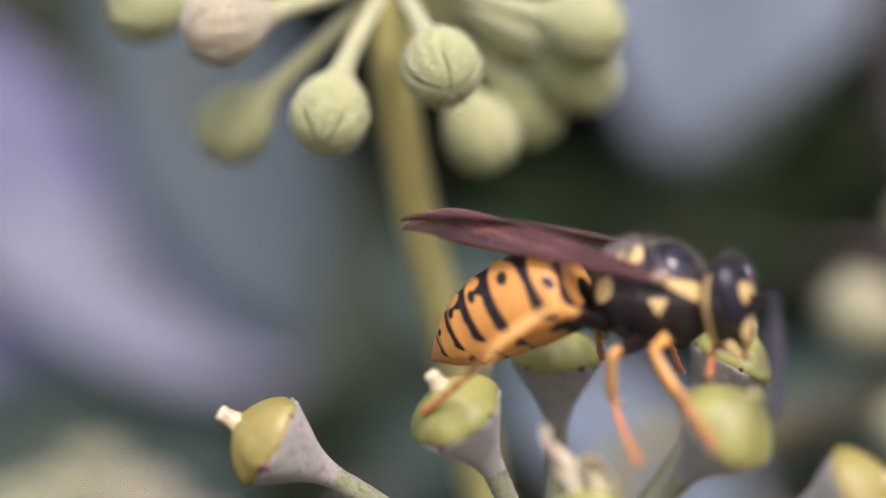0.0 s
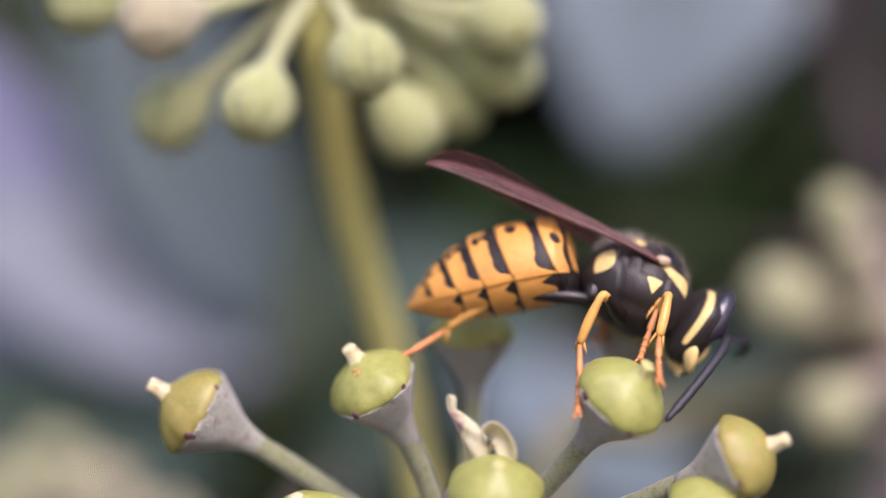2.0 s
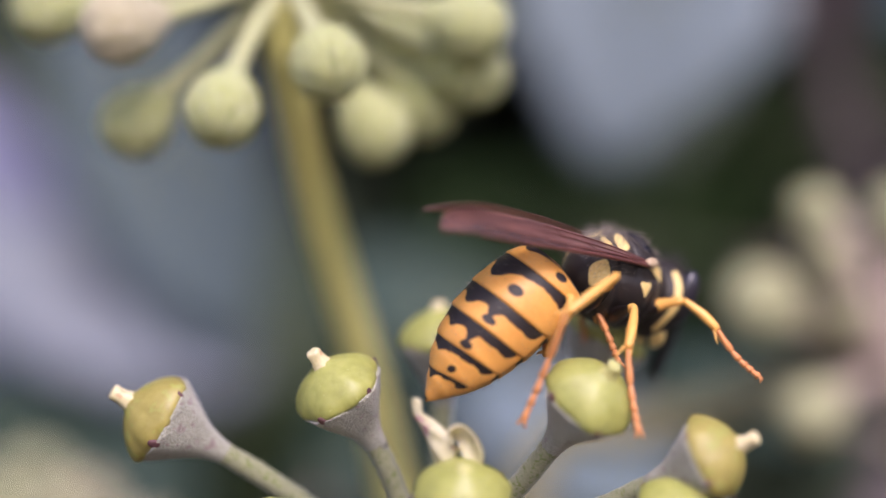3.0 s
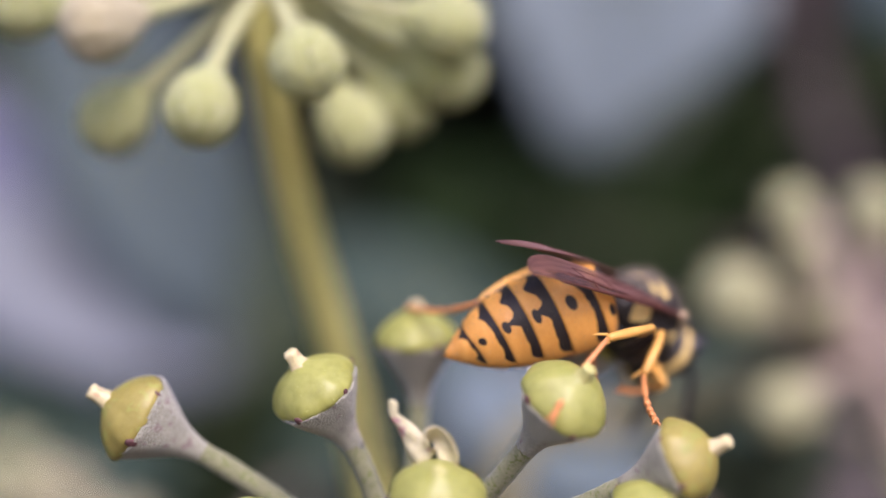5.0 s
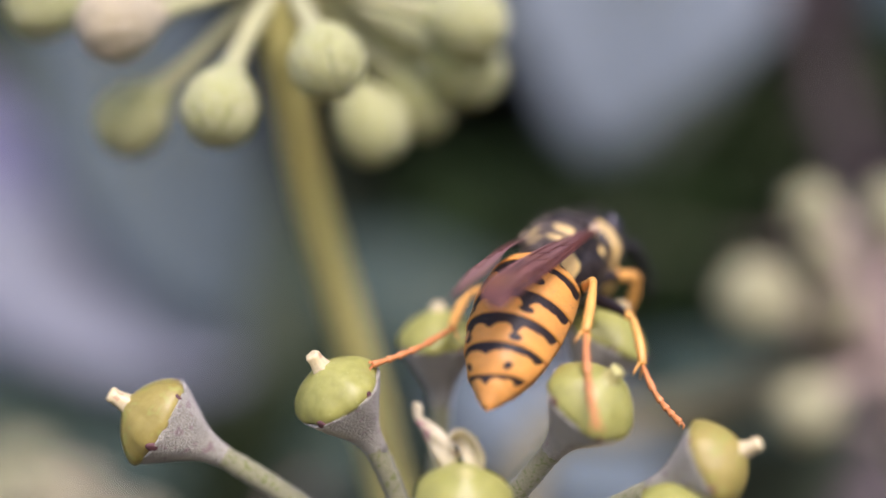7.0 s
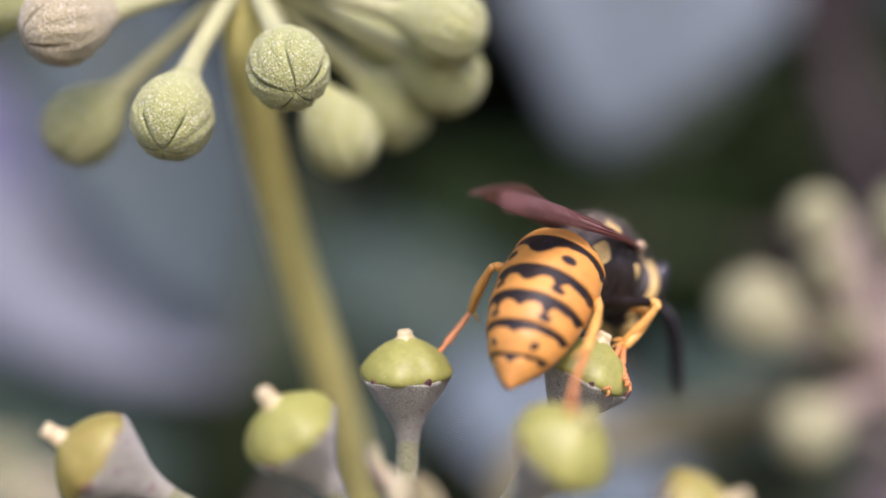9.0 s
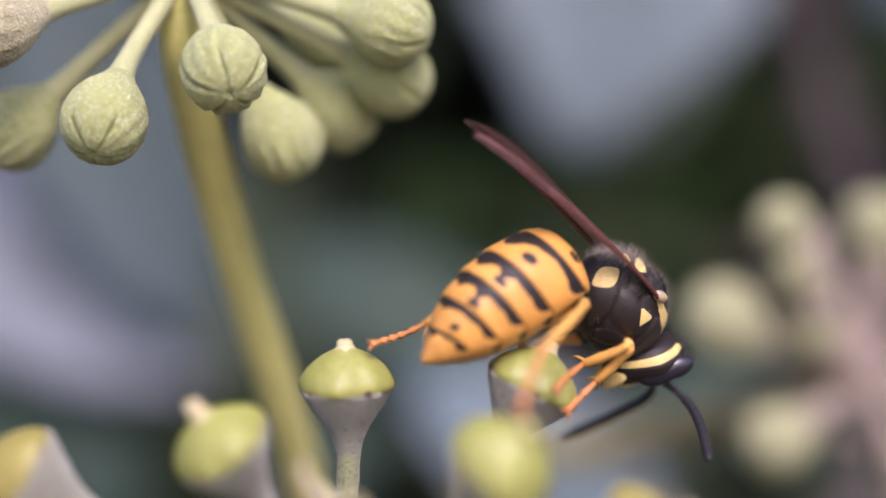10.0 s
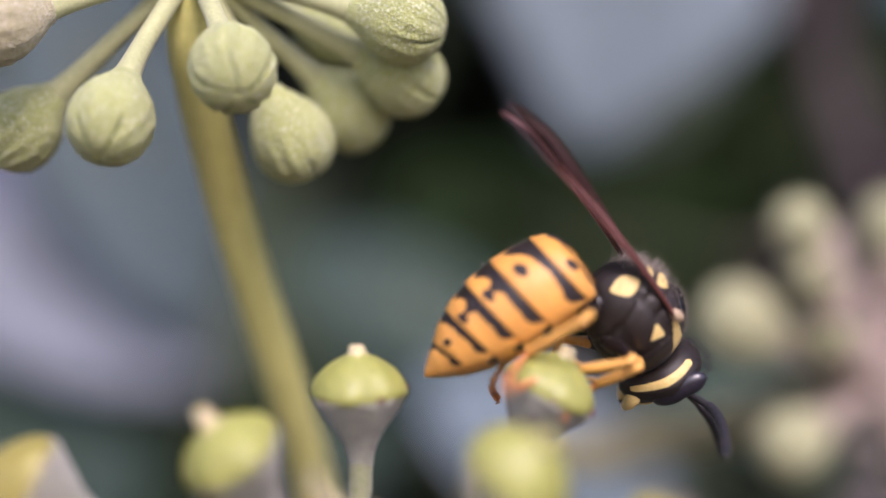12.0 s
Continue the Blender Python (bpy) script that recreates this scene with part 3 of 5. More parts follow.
def make_left_umbel():
    hub = Vector((-37.67, 174.8, -38.48))
    u = thing("ivy_flower_cluster", at(*hub), "blurred ivy cluster of beige buds low in the hedge", "flower", "ivy flower clusters")
    for k, d in enumerate(((-0.8, -0.2, 0.5), (-0.2, -0.5, 0.8), (0.5, -0.3, 0.8), (-0.6, -0.6, 0.9), (0.8, 0.1, 0.4), (0.0, 0.3, 1.0), (-0.9, 0.3, 0.2), (0.2, -0.9, 0.3))):
        bud(u, hub, hub + Vector(d).normalized() * 14.0, 70 + k, 1.5, M_BUD_FAR if k % 2 else M_BUD_BROWN, M_STALK_PINK, stalk_radius=0.7)
    end = Vector((2, 145, -80)) - hub
    part("peduncle", tube(bend((0, 0, 0.5), (1, 3, -10), end * 0.6 + Vector((-4, 0, -4)), end, 14), [1.3] * 15, 12), M_STALK_PINK, u)


def make_vine():
    """The woody stem that carries the clusters and climbs from the ground."""
    e = thing("ivy_vine", at(15, 150, -1200), "brown woody ivy stem climbing from the ground", "ivy")
    base = Vector((15, 150, -1200))
    pts = [(15, 152, -1215), (2, 158, -900), (22, 150, -600), (8, 156, -350), (12, 140, -160), (14, 126, -66), (30, 160, -62), (62, 212, -44), (78, 230, -14), (69.4, 228, 7.6), (64.1, 230, 24), (60.69, 228, 50.4), (50, 240, 220)]
    fine = [p - base for p in smooth_path(pts, 8)]
    rnd = random.Random(5)
    part("stem", tube(fine, [max(2.6, 9 - 0.09 * i) * rnd.uniform(0.92, 1.08) for i in range(len(fine))], 16), M_BARK, e)
    twig = [Vector(p) - base for p in ((14, 126, -66), (12, 128, -56), (10, 122, -50), (6, 138, -70), (2, 146, -80))]
    part("twig", tube(twig[:3], [2.2, 1.8, 1.4], 12), M_BARK, e)
    part("twig", tube([twig[0], twig[3], twig[4]], [2.2, 1.9, 1.5], 12), M_BARK, e)


# ---- the wasp; x forward, z up, origin at the waist ----
AB_LEN = 8.21
GROWN = 1.138       # the wasp's size against its own units


def ab_radius(s):
    return along([(0, 0.25), (0.012, 0.75), (0.03, 1.35), (0.055, 1.76), (0.1, 2.0), (0.18, 2.12), (0.30, 2.18), (0.42, 2.16), (0.55, 2.04), (0.68, 1.78), (0.8, 1.34), (0.9, 0.76), (0.96, 0.36), (1.0, 0.06)], s)


def ab_point(s, th, grow=1.0):
    """On the abdomen: s from waist to tip, th from the back (0) round to the belly (pi)."""
    # the plates sweep forward on the flanks
    s = max(0.0, s - 0.075 * (1 - math.cos(min(abs(th if th < math.pi else 2 * math.pi - th), 1.9)) - 0.2) * min(1, s / 0.16, (1 - s) / 0.16))
    r = ab_radius(s) * grow * 0.965
    cz = along([(0, 0.1), (0.03, 0.34), (0.08, 0.45), (0.2, 0.50), (0.35, 0.48), (0.55, 0.38), (0.75, 0.22), (0.9, 0.04), (1.0, -0.05)], s)
    return Vector((-AB_LEN * s, r * 1.04 * math.sin(th), cz + r * math.cos(th) * (1.17 if math.cos(th) > 0 else 0.80)))


def bell(x, centre, width):
    return math.exp(-((x - centre) / width) ** 2)


def tergite_band(k, u, th):
    """Above 0.5 where the plate is black. u from its front to its rear edge, th in degrees from the midline."""
    a = abs(th)
    spot = -1.0
    if k == 0:
        w = 0.30 + 0.25 * bell(a, 0, 12) + 0.06 * math.sin(a * 0.1) + 0.35 * max(0, (a - 92) / 30)
        spot = 0.070 - math.hypot((u - 0.52) * 0.40, (a - 56) / 115)
        return max(0, min(1, 0.5 + max(min(w - u, u - 0.15 + 0.3 * max(0, (a - 96) / 12)) * 1.8, spot * 5)))
    front = (0.0, 0.25, 0.40, 0.38, 0.31, 0.18)[k]
    mid = (0.0, 0.42, 0.30, 0.22, 0.18, 0.20)[k]
    wide = (0.0, 20, 13, 11, 11, 12)[k]
    hook = (0.0, 0.0, 0.29, 0.36, 0.0, 0.0)[k]
    w = front + mid * max(bell(a, 0, wide), 1 - a / (1.5 * wide)) + hook * bell(a, 36, 5.5) + 0.018 * math.sin(a * 0.19 + k) + 0.01 * math.sin(a * 0.53 + 2 * k)
    if k == 1:
        w += 0.10 * bell(a, 92, 14)
        spot = 0.080 - math.hypot((u - 0.65) * 0.62, (a - 36) / 115)
    if k in (2, 3):
        # a dot on a short neck, hooked towards the flank
        spot = 0.095 - math.hypot((u - (0.74, 0.80)[k - 2]) * 0.75, (a - 39) / 95)
    if k == 4:
        spot = 0.085 - math.hypot((u - 0.76) * 0.7, (a - 46) / 95)
    end = (0, 104, 98, 96, 97, 100)[k]
    w += 0.07 * bell(a, 84, 9)
    w = w * (1 if a < end - 16 else max(0, 1 - ((a - end + 16) / 16) ** 2)) - (0.05 if a > end - 4 else 0)
    return max(0, min(1, 0.5 + max((w - u) * 1.8, spot * 4)))


def make_abdomen(wasp):
    core = lathe([(ab_radius(s / 24) * 0.93, 0) for s in range(25)], 24)
    for i, v in enumerate(core.verts):
        s, th = (i // 24) / 24, 2 * math.pi * (i % 24) / 24
        v.co = ab_point(s, th, 0.93)
    ab = part("abdomen", core, M_BLACK, wasp, "yellow abdomen with black bands and dots")
    cuts = [0.012, 0.165, 0.40, 0.565, 0.715, 0.85, 1.0]
    nt, nu = 88, 22
    for k in range(6):
        s0, s1 = cuts[k], min(1.0, cuts[k + 1] + 0.012)
        for name, lo, hi, grow in (("tergite", -107, 107, 1.0), ("sternite", 97, 263, 0.965)):
            bm, band, grid = bmesh.new(), [], []
            for layer in (0, 1):
                rows = []
                for i in range(nu + 1):
                    u = i / nu
                    s = s0 + (s1 - s0) * u
                    lift = 0.975 + 0.04 * u - (0.02 if u > 0.97 else 0)
                    row = []
                    for j in range(nt + 1):
                        th = lo + (hi - lo) * j / nt
                        row.append(bm.verts.new(ab_point(s, radians(th), (lift if k < 5 else 0.985) * grow - 0.03 * layer)))
                        if name == "tergite":
                            band.append(tergite_band(k, u, th))
                        else:
                            a = abs(th - 180)
                            band.append(max(0, min(1, 0.5 + (0.14 + 0.30 * bell(a, 62, 8) + 0.18 * bell(a, 30, 8) + 0.2 * bell(a, 0, 10) - u) * 1.6)) if 0 < k < 5 else (0.9 if k == 0 else 0.1))
                    rows.append(row)
                grid.append(rows)
                for a, b in zip(rows, rows[1:]):
                    for j in range(nt):
                        bm.faces.new((a[j], a[j + 1], b[j + 1], b[j]))
            top, low = grid
            for i in range(nu):
                for j in (0, nt):
                    bm.faces.new((top[i][j], top[i + 1][j], low[i + 1][j], low[i][j]))
            for i in (0, nu):
                for j in range(nt):
                    bm.faces.new((top[i][j], top[i][j + 1], low[i][j + 1], low[i][j]))
            set_mask(part(name, bm, M_STRIPE, ab), "band", band)
    rnd = random.Random(12)
    hair = bmesh.new()
    for _ in range(900):
        s, th = rnd.uniform(0.05, 0.97), rnd.uniform(-math.pi, math.pi)
        p = ab_point(s, th, 1.0)
        bristle(hair, p, Vector((-0.7, math.sin(th), math.cos(th))), rnd.uniform(0.15, 0.34), rnd)
    part("hair", hair, M_HAIR, ab, "fine short hairs")
    return ab


def bristle(bm, p, d, length, rnd):
    """One fine hair from p."""
    d = (Vector(d) + Vector((0, rnd.gauss(0, 0.22), rnd.gauss(0, 0.2)))).normalized()
    side = d.cross(Vector((1, 0.2, 0.1))).normalized() * 0.006
    other = d.cross(side).normalized() * 0.006
    vs = [bm.verts.new(p + side), bm.verts.new(p - side * 0.5 + other), bm.verts.new(p - side * 0.5 - other), bm.verts.new(p + d * length)]
    for f in ((0, 1, 3), (1, 2, 3), (2, 0, 3)):
        bm.faces.new([vs[k] for k in f])


THORAX = [(0.0, 0.3, 0.10), (0.1, 0.62, 0.16), (0.3, 0.98, 0.20), (0.6, 1.34, 0.22), (1.0, 1.66, 0.22), (1.5, 1.92, 0.18), (2.2, 2.10, 0.10), (3.0, 2.15, 0.0), (3.7, 2.02, -0.06), (4.3, 1.70, -0.12), (4.7, 1.25, -0.16), (4.95, 0.8, -0.14), (5.05, 0.4, -0.1)]


def triangle(x, y, r):
    """Above 0 inside a rounded triangle that points down, of inner radius r."""
    return 1 - max(y, 0.87 * x - 0.5 * y, -0.87 * x - 0.5 * y) / r


def make_thorax(wasp):
    n = 72
    fine = []
    for (x0, r0, z0), (x1, r1, z1) in zip(THORAX, THORAX[1:]):
        for s in range(6):
            u = s / 6
            fine.append((x0 + (x1 - x0) * u, r0 + (r1 - r0) * u, z0 + (z1 - z0) * u))
    fine.append(THORAX[-1])
    bm = lathe([(r, x) for x, r, z in fine], n)
    # pale marks on each side: place along the body, degrees from the back, half lengths
    spots = [(2.08, 24, 0.32, 0.55), (1.42, 19, 0.17, 0.50), (0.74, 68, 0.38, 0.52)]
    vals = []
    for i, v in enumerate(bm.verts):
        x, r, z = fine[i // n]
        th = 2 * math.pi * (i % n) / n
        d = math.degrees(min(th, 2 * math.pi - th))
        grow = 1.0
        # furrows between the plates: behind the shield, behind the scutellum, down the flank, under the collar
        top = 1 / (1 + math.exp((d - 68) / 5))
        grow -= 0.075 * bell(x, 2.48, 0.10) * top + 0.085 * bell(x, 1.66, 0.08) * top + 0.06 * bell(x, 1.18, 0.07) * top
        grow += 0.045 * bell(x, 2.06, 0.28) * top + 0.03 * bell(x, 3.2, 0.8) * top
        grow -= 0.055 * bell(d, 72, 4.5) * (1 if x > 1.2 else 0.3)
        grow -= 0.06 * bell(x, 1.40 + 0.006 * (d - 70), 0.12) * (1 - top)
        grow -= 0.05 * bell(x, 3.55 - 0.004 * (d - 70), 0.11) * (1 - top)
        grow -= 0.045 * bell(d, 118, 6) * (1 if 1.5 < x < 3.4 else 0)
        grow += 0.03 * bell(x, 2.5, 0.5) * bell(d, 95, 16)
        v.co = Vector((x, r * grow * 0.88 * math.sin(th), z + r * grow * math.cos(th)))
        best = -1.0
        for sx, sd, hx, hy in spots:
            best = max(best, 1 - (abs((x - sx) / hx) ** 3.2 + abs((d - sd) * 0.0174 * r / hy + 0.25 * (x - sx) / hx) ** 3.2) ** (1 / 3.2))
        best = max(best, triangle(x - 2.98, (84 - d) * 0.0174 * r, 0.25))
        # the pale collar, from the wing scale forward and down, broader towards the neck
        line = 1 - abs((d - (58 + (x - 3.2) * 6)) * 0.0174 * r / (0.13 + 0.20 * (x - 3.2))) - 3 * max(0, 3.35 - x) if 3.05 < x < 4.6 else -1
        vals.append(max(0, min(1, 0.5 + max(best, line) * 0.9)))
    th = part("thorax", bm, M_THORAX, wasp, "black thorax with yellow spots")
    set_mask(th, "band", vals)
    shield = bmesh.new()
    bmesh.ops.create_icosphere(shield, subdivisions=4, radius=1.0)
    for v in shield.verts:
        c = v.co
        v.co = Vector((3.50 + 1.24 * c.x, 1.42 * c.y, 0.70 + 1.54 * c.z - 0.03 * bell(abs(c.y), 0.45, 0.05) - 0.34 * c.x))
    part("shield", shield, M_SHIELD, th, "smooth glossy black back shield")
    rnd = random.Random(3)
    hair = bmesh.new()
    for _ in range(1700):
        x = rnd.choice((rnd.uniform(0.3, 2.2), rnd.uniform(0.3, 4.8)))
        a = rnd.choice((-1, 1)) * abs(rnd.gauss(0.0, 0.55)) if rnd.random() < 0.8 else rnd.uniform(2.2, 4.1)
        i = min(len(fine) - 1, next(j for j, f in enumerate(fine) if f[0] >= x))
        fx, r, z = fine[i]
        bristle(hair, Vector((fx, r * 0.86 * math.sin(a), z + r * math.cos(a) * 0.96)), Vector((rnd.gauss(-0.15, 0.25), math.sin(a), math.cos(a))), rnd.uniform(0.3, 0.85) if math.cos(a) > 0 else rnd.uniform(0.2, 0.45), rnd)
    part("hair", hair, M_HAIR, th, "short pale hairs")
    for s in (1, -1):
        bm = bmesh.new()
        bmesh.ops.create_icosphere(bm, subdivisions=3, radius=0.28)
        for v in bm.verts:
            v.co = Vector((v.co.x * 1.3 + 3.15, v.co.y * 0.8 + s * 1.72, v.co.z * 0.9 + 1.32))
        part("tegula", bm, M_TEGULA, th, "small pale brown wing scale")
    return th


def make_head(wasp):
    n = 56
    prof = [(0.05, 0.3), (0.12, 0.75), (0.30, 1.30), (0.6, 1.68), (0.95, 1.85), (1.3, 1.80), (1.62, 1.52), (1.86, 1.05), (1.98, 0.6), (2.02, 0.25)]
    fine = []
    for (x0, r0), (x1, r1) in zip(prof, prof[1:]):
        for s in range(4):
            fine.append((x0 + (x1 - x0) * s / 4, r0 + (r1 - r0) * s / 4))
    fine.append(prof[-1])
    bm = lathe([(r, x) for x, r in fine], n)
    vals = []
    for i, v in enumerate(bm.verts):
        x, r = fine[i // n]
        a = 2 * math.pi * (i % n) / n
        y, z = r * 1.05 * math.sin(a), r * math.cos(a)
        if z < 0:
            y *= 1 + 0.28 * z / 1.9
            z *= 1.16
        v.co = Vector((x, y, z - 0.1))
        d = math.degrees(min(a, 2 * math.pi - a))
        gena = 1 - abs((x - 0.66 - 0.0010 * (d - 80)) / (0.16 - 0.0007 * abs(d - 90))) - max(0, (38 - d) / 6) - max(0, (d - 140) / 6)
        brow = 1 - math.hypot((abs(y) - 0.54) / 0.42, (z - 0.52) / 0.50) if x > 1.3 else -1
        vals.append(max(0, min(1, 0.5 + max(gena, brow) * 0.9)))
    bmesh.ops.scale(bm, vec=(1.10, 1.03, 1.02), verts=bm.verts)
    head = part("head", bm, M_THORAX, wasp, "black head with yellow cheeks and face")
    set_mask(head, "band", vals)
    for s in (1, -1):
        e = bmesh.new()
        bmesh.ops.create_icosphere(e, subdivisions=4, radius=1.0)
        for v in e.verts:
            c = v.co
            notch = 0.18 * bell(c.z, 0.15, 0.3) * max(0, c.x)
            v.co = Vector((1.56 + c.x * (0.62 - notch) - 0.10 * c.z, s * (1.42 + c.y * 0.54 + 0.14 * c.z), 0.27 + c.z * 1.36))
        part("eye", e, M_EYE, head, "glossy black compound eye")
        md = tube([(1.15, s * 0.80, -1.50), (1.35, s * 0.80, -1.85), (1.58, s * 0.66, -2.15), (1.78, s * 0.42, -2.42), (1.9, s * 0.14, -2.58)], [0.36, 0.42, 0.36, 0.24, 0.07], 14, squash=0.6)
        m = part("mandible", md, M_THORAX, head, "yellow mandible with a dark tip")
        set_mask(m, "band", [(0.2, 1.0, 1.0, 0.8, 0.3)[min(4, i // 14)] for i in range(14 * 5)])
    cl = bmesh.new()
    bmesh.ops.create_icosphere(cl, subdivisions=4, radius=1.0)
    marks = []
    for v in cl.verts:
        c = v.co.copy()
        v.co = Vector((1.93 + 0.36 * c.x, c.y * (0.82 - 0.16 * c.z * c.z), -1.12 + 0.88 * c.z))
        dark = max(1 - abs(c.y) / 0.10 - max(0, -c.z - 0.1) * 2, 1 - math.hypot((abs(c.y) - 0.18) / 0.25, (c.z + 0.25) / 0.12)) if c.x > 0 else 1
        marks.append(max(0, min(1, 0.5 - dark * 0.9)))
    c = part("clypeus", cl, M_THORAX, head, "yellow face plate with a black mark")
    set_mask(c, "band", marks)
    rnd = random.Random(8)
    hair = bmesh.new()
    for _ in range(420):
        a = rnd.gauss(0, 0.75)
        x = rnd.uniform(0.4, 1.9)
        r = along(prof, x) * 1.1
        bristle(hair, Vector((x * 1.22, r * math.sin(a), r * math.cos(a) - 0.1)), Vector((rnd.gauss(0.25, 0.3), math.sin(a), math.cos(a))), rnd.uniform(0.3, 0.75), rnd)
    part("hair", hair, M_HAIR_DARK, head, "short dark hairs")
    return head


def make_antenna(head):
    """Along +x: a short shaft, an elbow, then a long beaded whip."""
    pts = smooth_path([(0, 0, 0), (0.45, 0, 0.45), (1.0, 0, 0.92), (1.60, 0, 1.15), (2.5, 0, 1.10), (3.8, 0, 0.72), (5.2, 0, 0.18), (6.7, 0, -0.5)], 5)
    radii = []
    for i in range(len(pts)):
        u = i / (len(pts) - 1)
        radii.append((0.17 if u < 0.36 else 0.235) * (1 + 0.07 * math.sin(i * 2.4)) * (1 if u < 0.93 else 0.75))
    radii[0], radii[-1] = 0.1, 0.08
    return part("antenna", tube(pts, radii, 10), M_ANTENNA, head, "matt black elbowed antenna")


def make_wing(wasp, s):
    """Folded lengthwise, pointing along -x from its hinge."""
    nu, nv, L = 48, 12, 11.3

    def blade(u, v):
        w = (0.30 + 1.55 * (1 - math.exp(-u * 3.0))) * (1 if u < 0.74 else max(0.0, 1 - ((u - 0.74) / 0.265) ** 2.4) ** 0.5)
        y = s * (0.62 * (0.30 + 1.55 * (1 - math.exp(-u * 3.0))) - 0.3 * max(0, u - 0.6) - w * v - 0.12 * w)
        z = 0.30 * math.sin(math.pi * u ** 0.8) + 0.30 * w * (0.4 - abs(v - 0.25)) + 0.014 * math.sin(v * 22 + 2 * u) * min(1, 3 * u) + 0.02 * math.sin(9 * u + 3 * v)
        return Vector((-L * u, y, z))

    bm, grid = bmesh.new(), []
    for layer in (0, 1):
        rows = [[bm.verts.new(blade(i / nu, j / nv) - Vector((0, 0, 0.02 * layer))) for j in range(nv + 1)] for i in range(nu + 1)]
        grid.append(rows)
        for a, b in zip(rows, rows[1:]):
            for j in range(nv):
                bm.faces.new((a[j], a[j + 1], b[j + 1], b[j]))
    t, l = grid
    for i in range(nu):
        for j in (0, nv):
            bm.faces.new((t[i][j], t[i + 1][j], l[i + 1][j], l[i][j]))
    wing = part("wing", bm, M_WING, wasp, "smoky red-brown wing folded lengthwise")
    lift = Vector((0, 0, 0.012))
    for v, stop, r in ((0.03, 0.84, 0.105), (0.26, 0.80, 0.05), (0.55, 0.74, 0.040), (0.90, 0.52, 0.045)):
        us = [stop * i / 30 for i in range(31)]
        part("vein", tube([blade(u, v + 0.05 * math.sin(5 * u + 9 * v)) + lift for u in us], [r * (1 - 0.65 * u) for u in us], 6), M_VEIN, wing)
    for u, v, dv in ((0.30, 0.30, 0.22), (0.44, 0.52, 0.24), (0.52, 0.30, 0.22), (0.62, 0.05, 0.25), (0.70, 0.30, 0.22)):
        part("vein", tube([blade(u + 0.03 * q / 4, v + dv * q / 4) + lift for q in range(5)], [0.032] * 5, 6), M_VEIN, wing)
    return wing


LEGS = {  # hip in the wasp's space; thigh, shin and foot; share of the thigh that is black
    "HIND": ((0.57, 0.76, -1.04), 3.89, 3.13, 4.93, 0.62),
    "MID": ((2.09, 0.9, -1.57), 2.75, 2.37, 3.61, 0.85),
    "FORE": ((3.61, 0.76, -1.38), 2.47, 1.99, 2.75, 0.5),
}


def make_leg(wasp, kind):
    hip, a, b, c, dark = LEGS[kind]
    steps = 16
    thigh = tube([(a * i / steps, 0, 0.04 * a * math.sin(math.pi * i / steps)) for i in range(steps + 1)],
                 [0.98 * r for r in (0.211, 0.274, 0.319, 0.347, 0.356, 0.356, 0.347, 0.329, 0.302, 0.274, 0.256, 0.238, 0.22, 0.22, 0.22, 0.211, 0.132)], 14)
    femur = part("femur", thigh, M_LEG, wasp, "thigh black above and orange below")
    set_mask(femur, "band", [max(0, min(1, 0.5 + (dark - (i // 14) / steps + 0.05 * math.sin(i % 14)) * 5)) for i in range(14 * (steps + 1))])
    bm = tube([(b * i / 12, 0, 0.035 * b * math.sin(math.pi * i / 12)) for i in range(13)],
              [0.136, 0.17, 0.174, 0.187, 0.2, 0.212, 0.221, 0.225, 0.221, 0.212, 0.2, 0.196, 0.136], 12)
    for k in (1, -1):
        tube([(b - 0.1, k * 0.15, -0.05), (b + 0.22, k * 0.28, -0.3), (b + 0.45, k * 0.3, -0.42)], [0.07, 0.05, 0.015], 6, bm)
    tibia = part("tibia", bm, M_LEG, femur, "orange shin with two spurs")
    set_mask(tibia, "band", [0.0] * len(tibia.data.vertices))
    # five foot joints, the first the longest, and a pair of claws
    pts, radii = [], []
    ends = [0.0, 0.42, 0.60, 0.74, 0.85, 1.0]
    for p, q in zip(ends, ends[1:]):
        for u in (0.02, 0.12, 0.5, 0.85, 0.97):
            x = c * (p + (q - p) * u)
            pts.append((x, 0, -0.06 * c * math.sin(math.pi * x / c)))
            radii.append((0.085, 0.115, 0.135, 0.175, 0.10)[(0.02, 0.12, 0.5, 0.85, 0.97).index(u)])
    bm = tube(pts, radii, 10)
    for k in (1, -1):
        tube([(c - 0.1, k * 0.05, 0), (c + 0.13, k * 0.17, 0.02), (c + 0.22, k * 0.18, -0.13)], [0.07, 0.06, 0.02], 6, bm)
    return femur, tibia, part("tarsus", bm, M_TARSUS, femur, "reddish jointed foot")


def make_wasp():
    w = thing("wasp", EYE, "yellow and black wasp feeding on the ivy flowers", "wasp")
    w.scale = (GROWN,) * 3
    p = {"wasp": w, "abdomen": make_abdomen(w), "thorax": make_thorax(w), "head": make_head(w)}
    p["head"].scale = (0.94,) * 3
    for s, side in ((-1, "RIGHT"), (1, "LEFT")):
        p["wing", side] = make_wing(w, s)
        p["antenna", side] = make_antenna(p["head"])
        for kind in LEGS:
            p[kind, side] = make_leg(w, kind)
            x, y, z = LEGS[kind][0]
            part("coxa", tube([(x + 0.1, s * (y - 0.35), z + 0.75), (x + 0.05, s * (y - 0.2), z + 0.4), (x, s * (y - 0.02), z + 0.05), (x - 0.02, s * (y + 0.05), z - 0.18)], [0.42, 0.52, 0.40, 0.22], 12), M_BLACK, w, "short black hip")
    return p


# ---- build ----
make_ground()
make_vine()
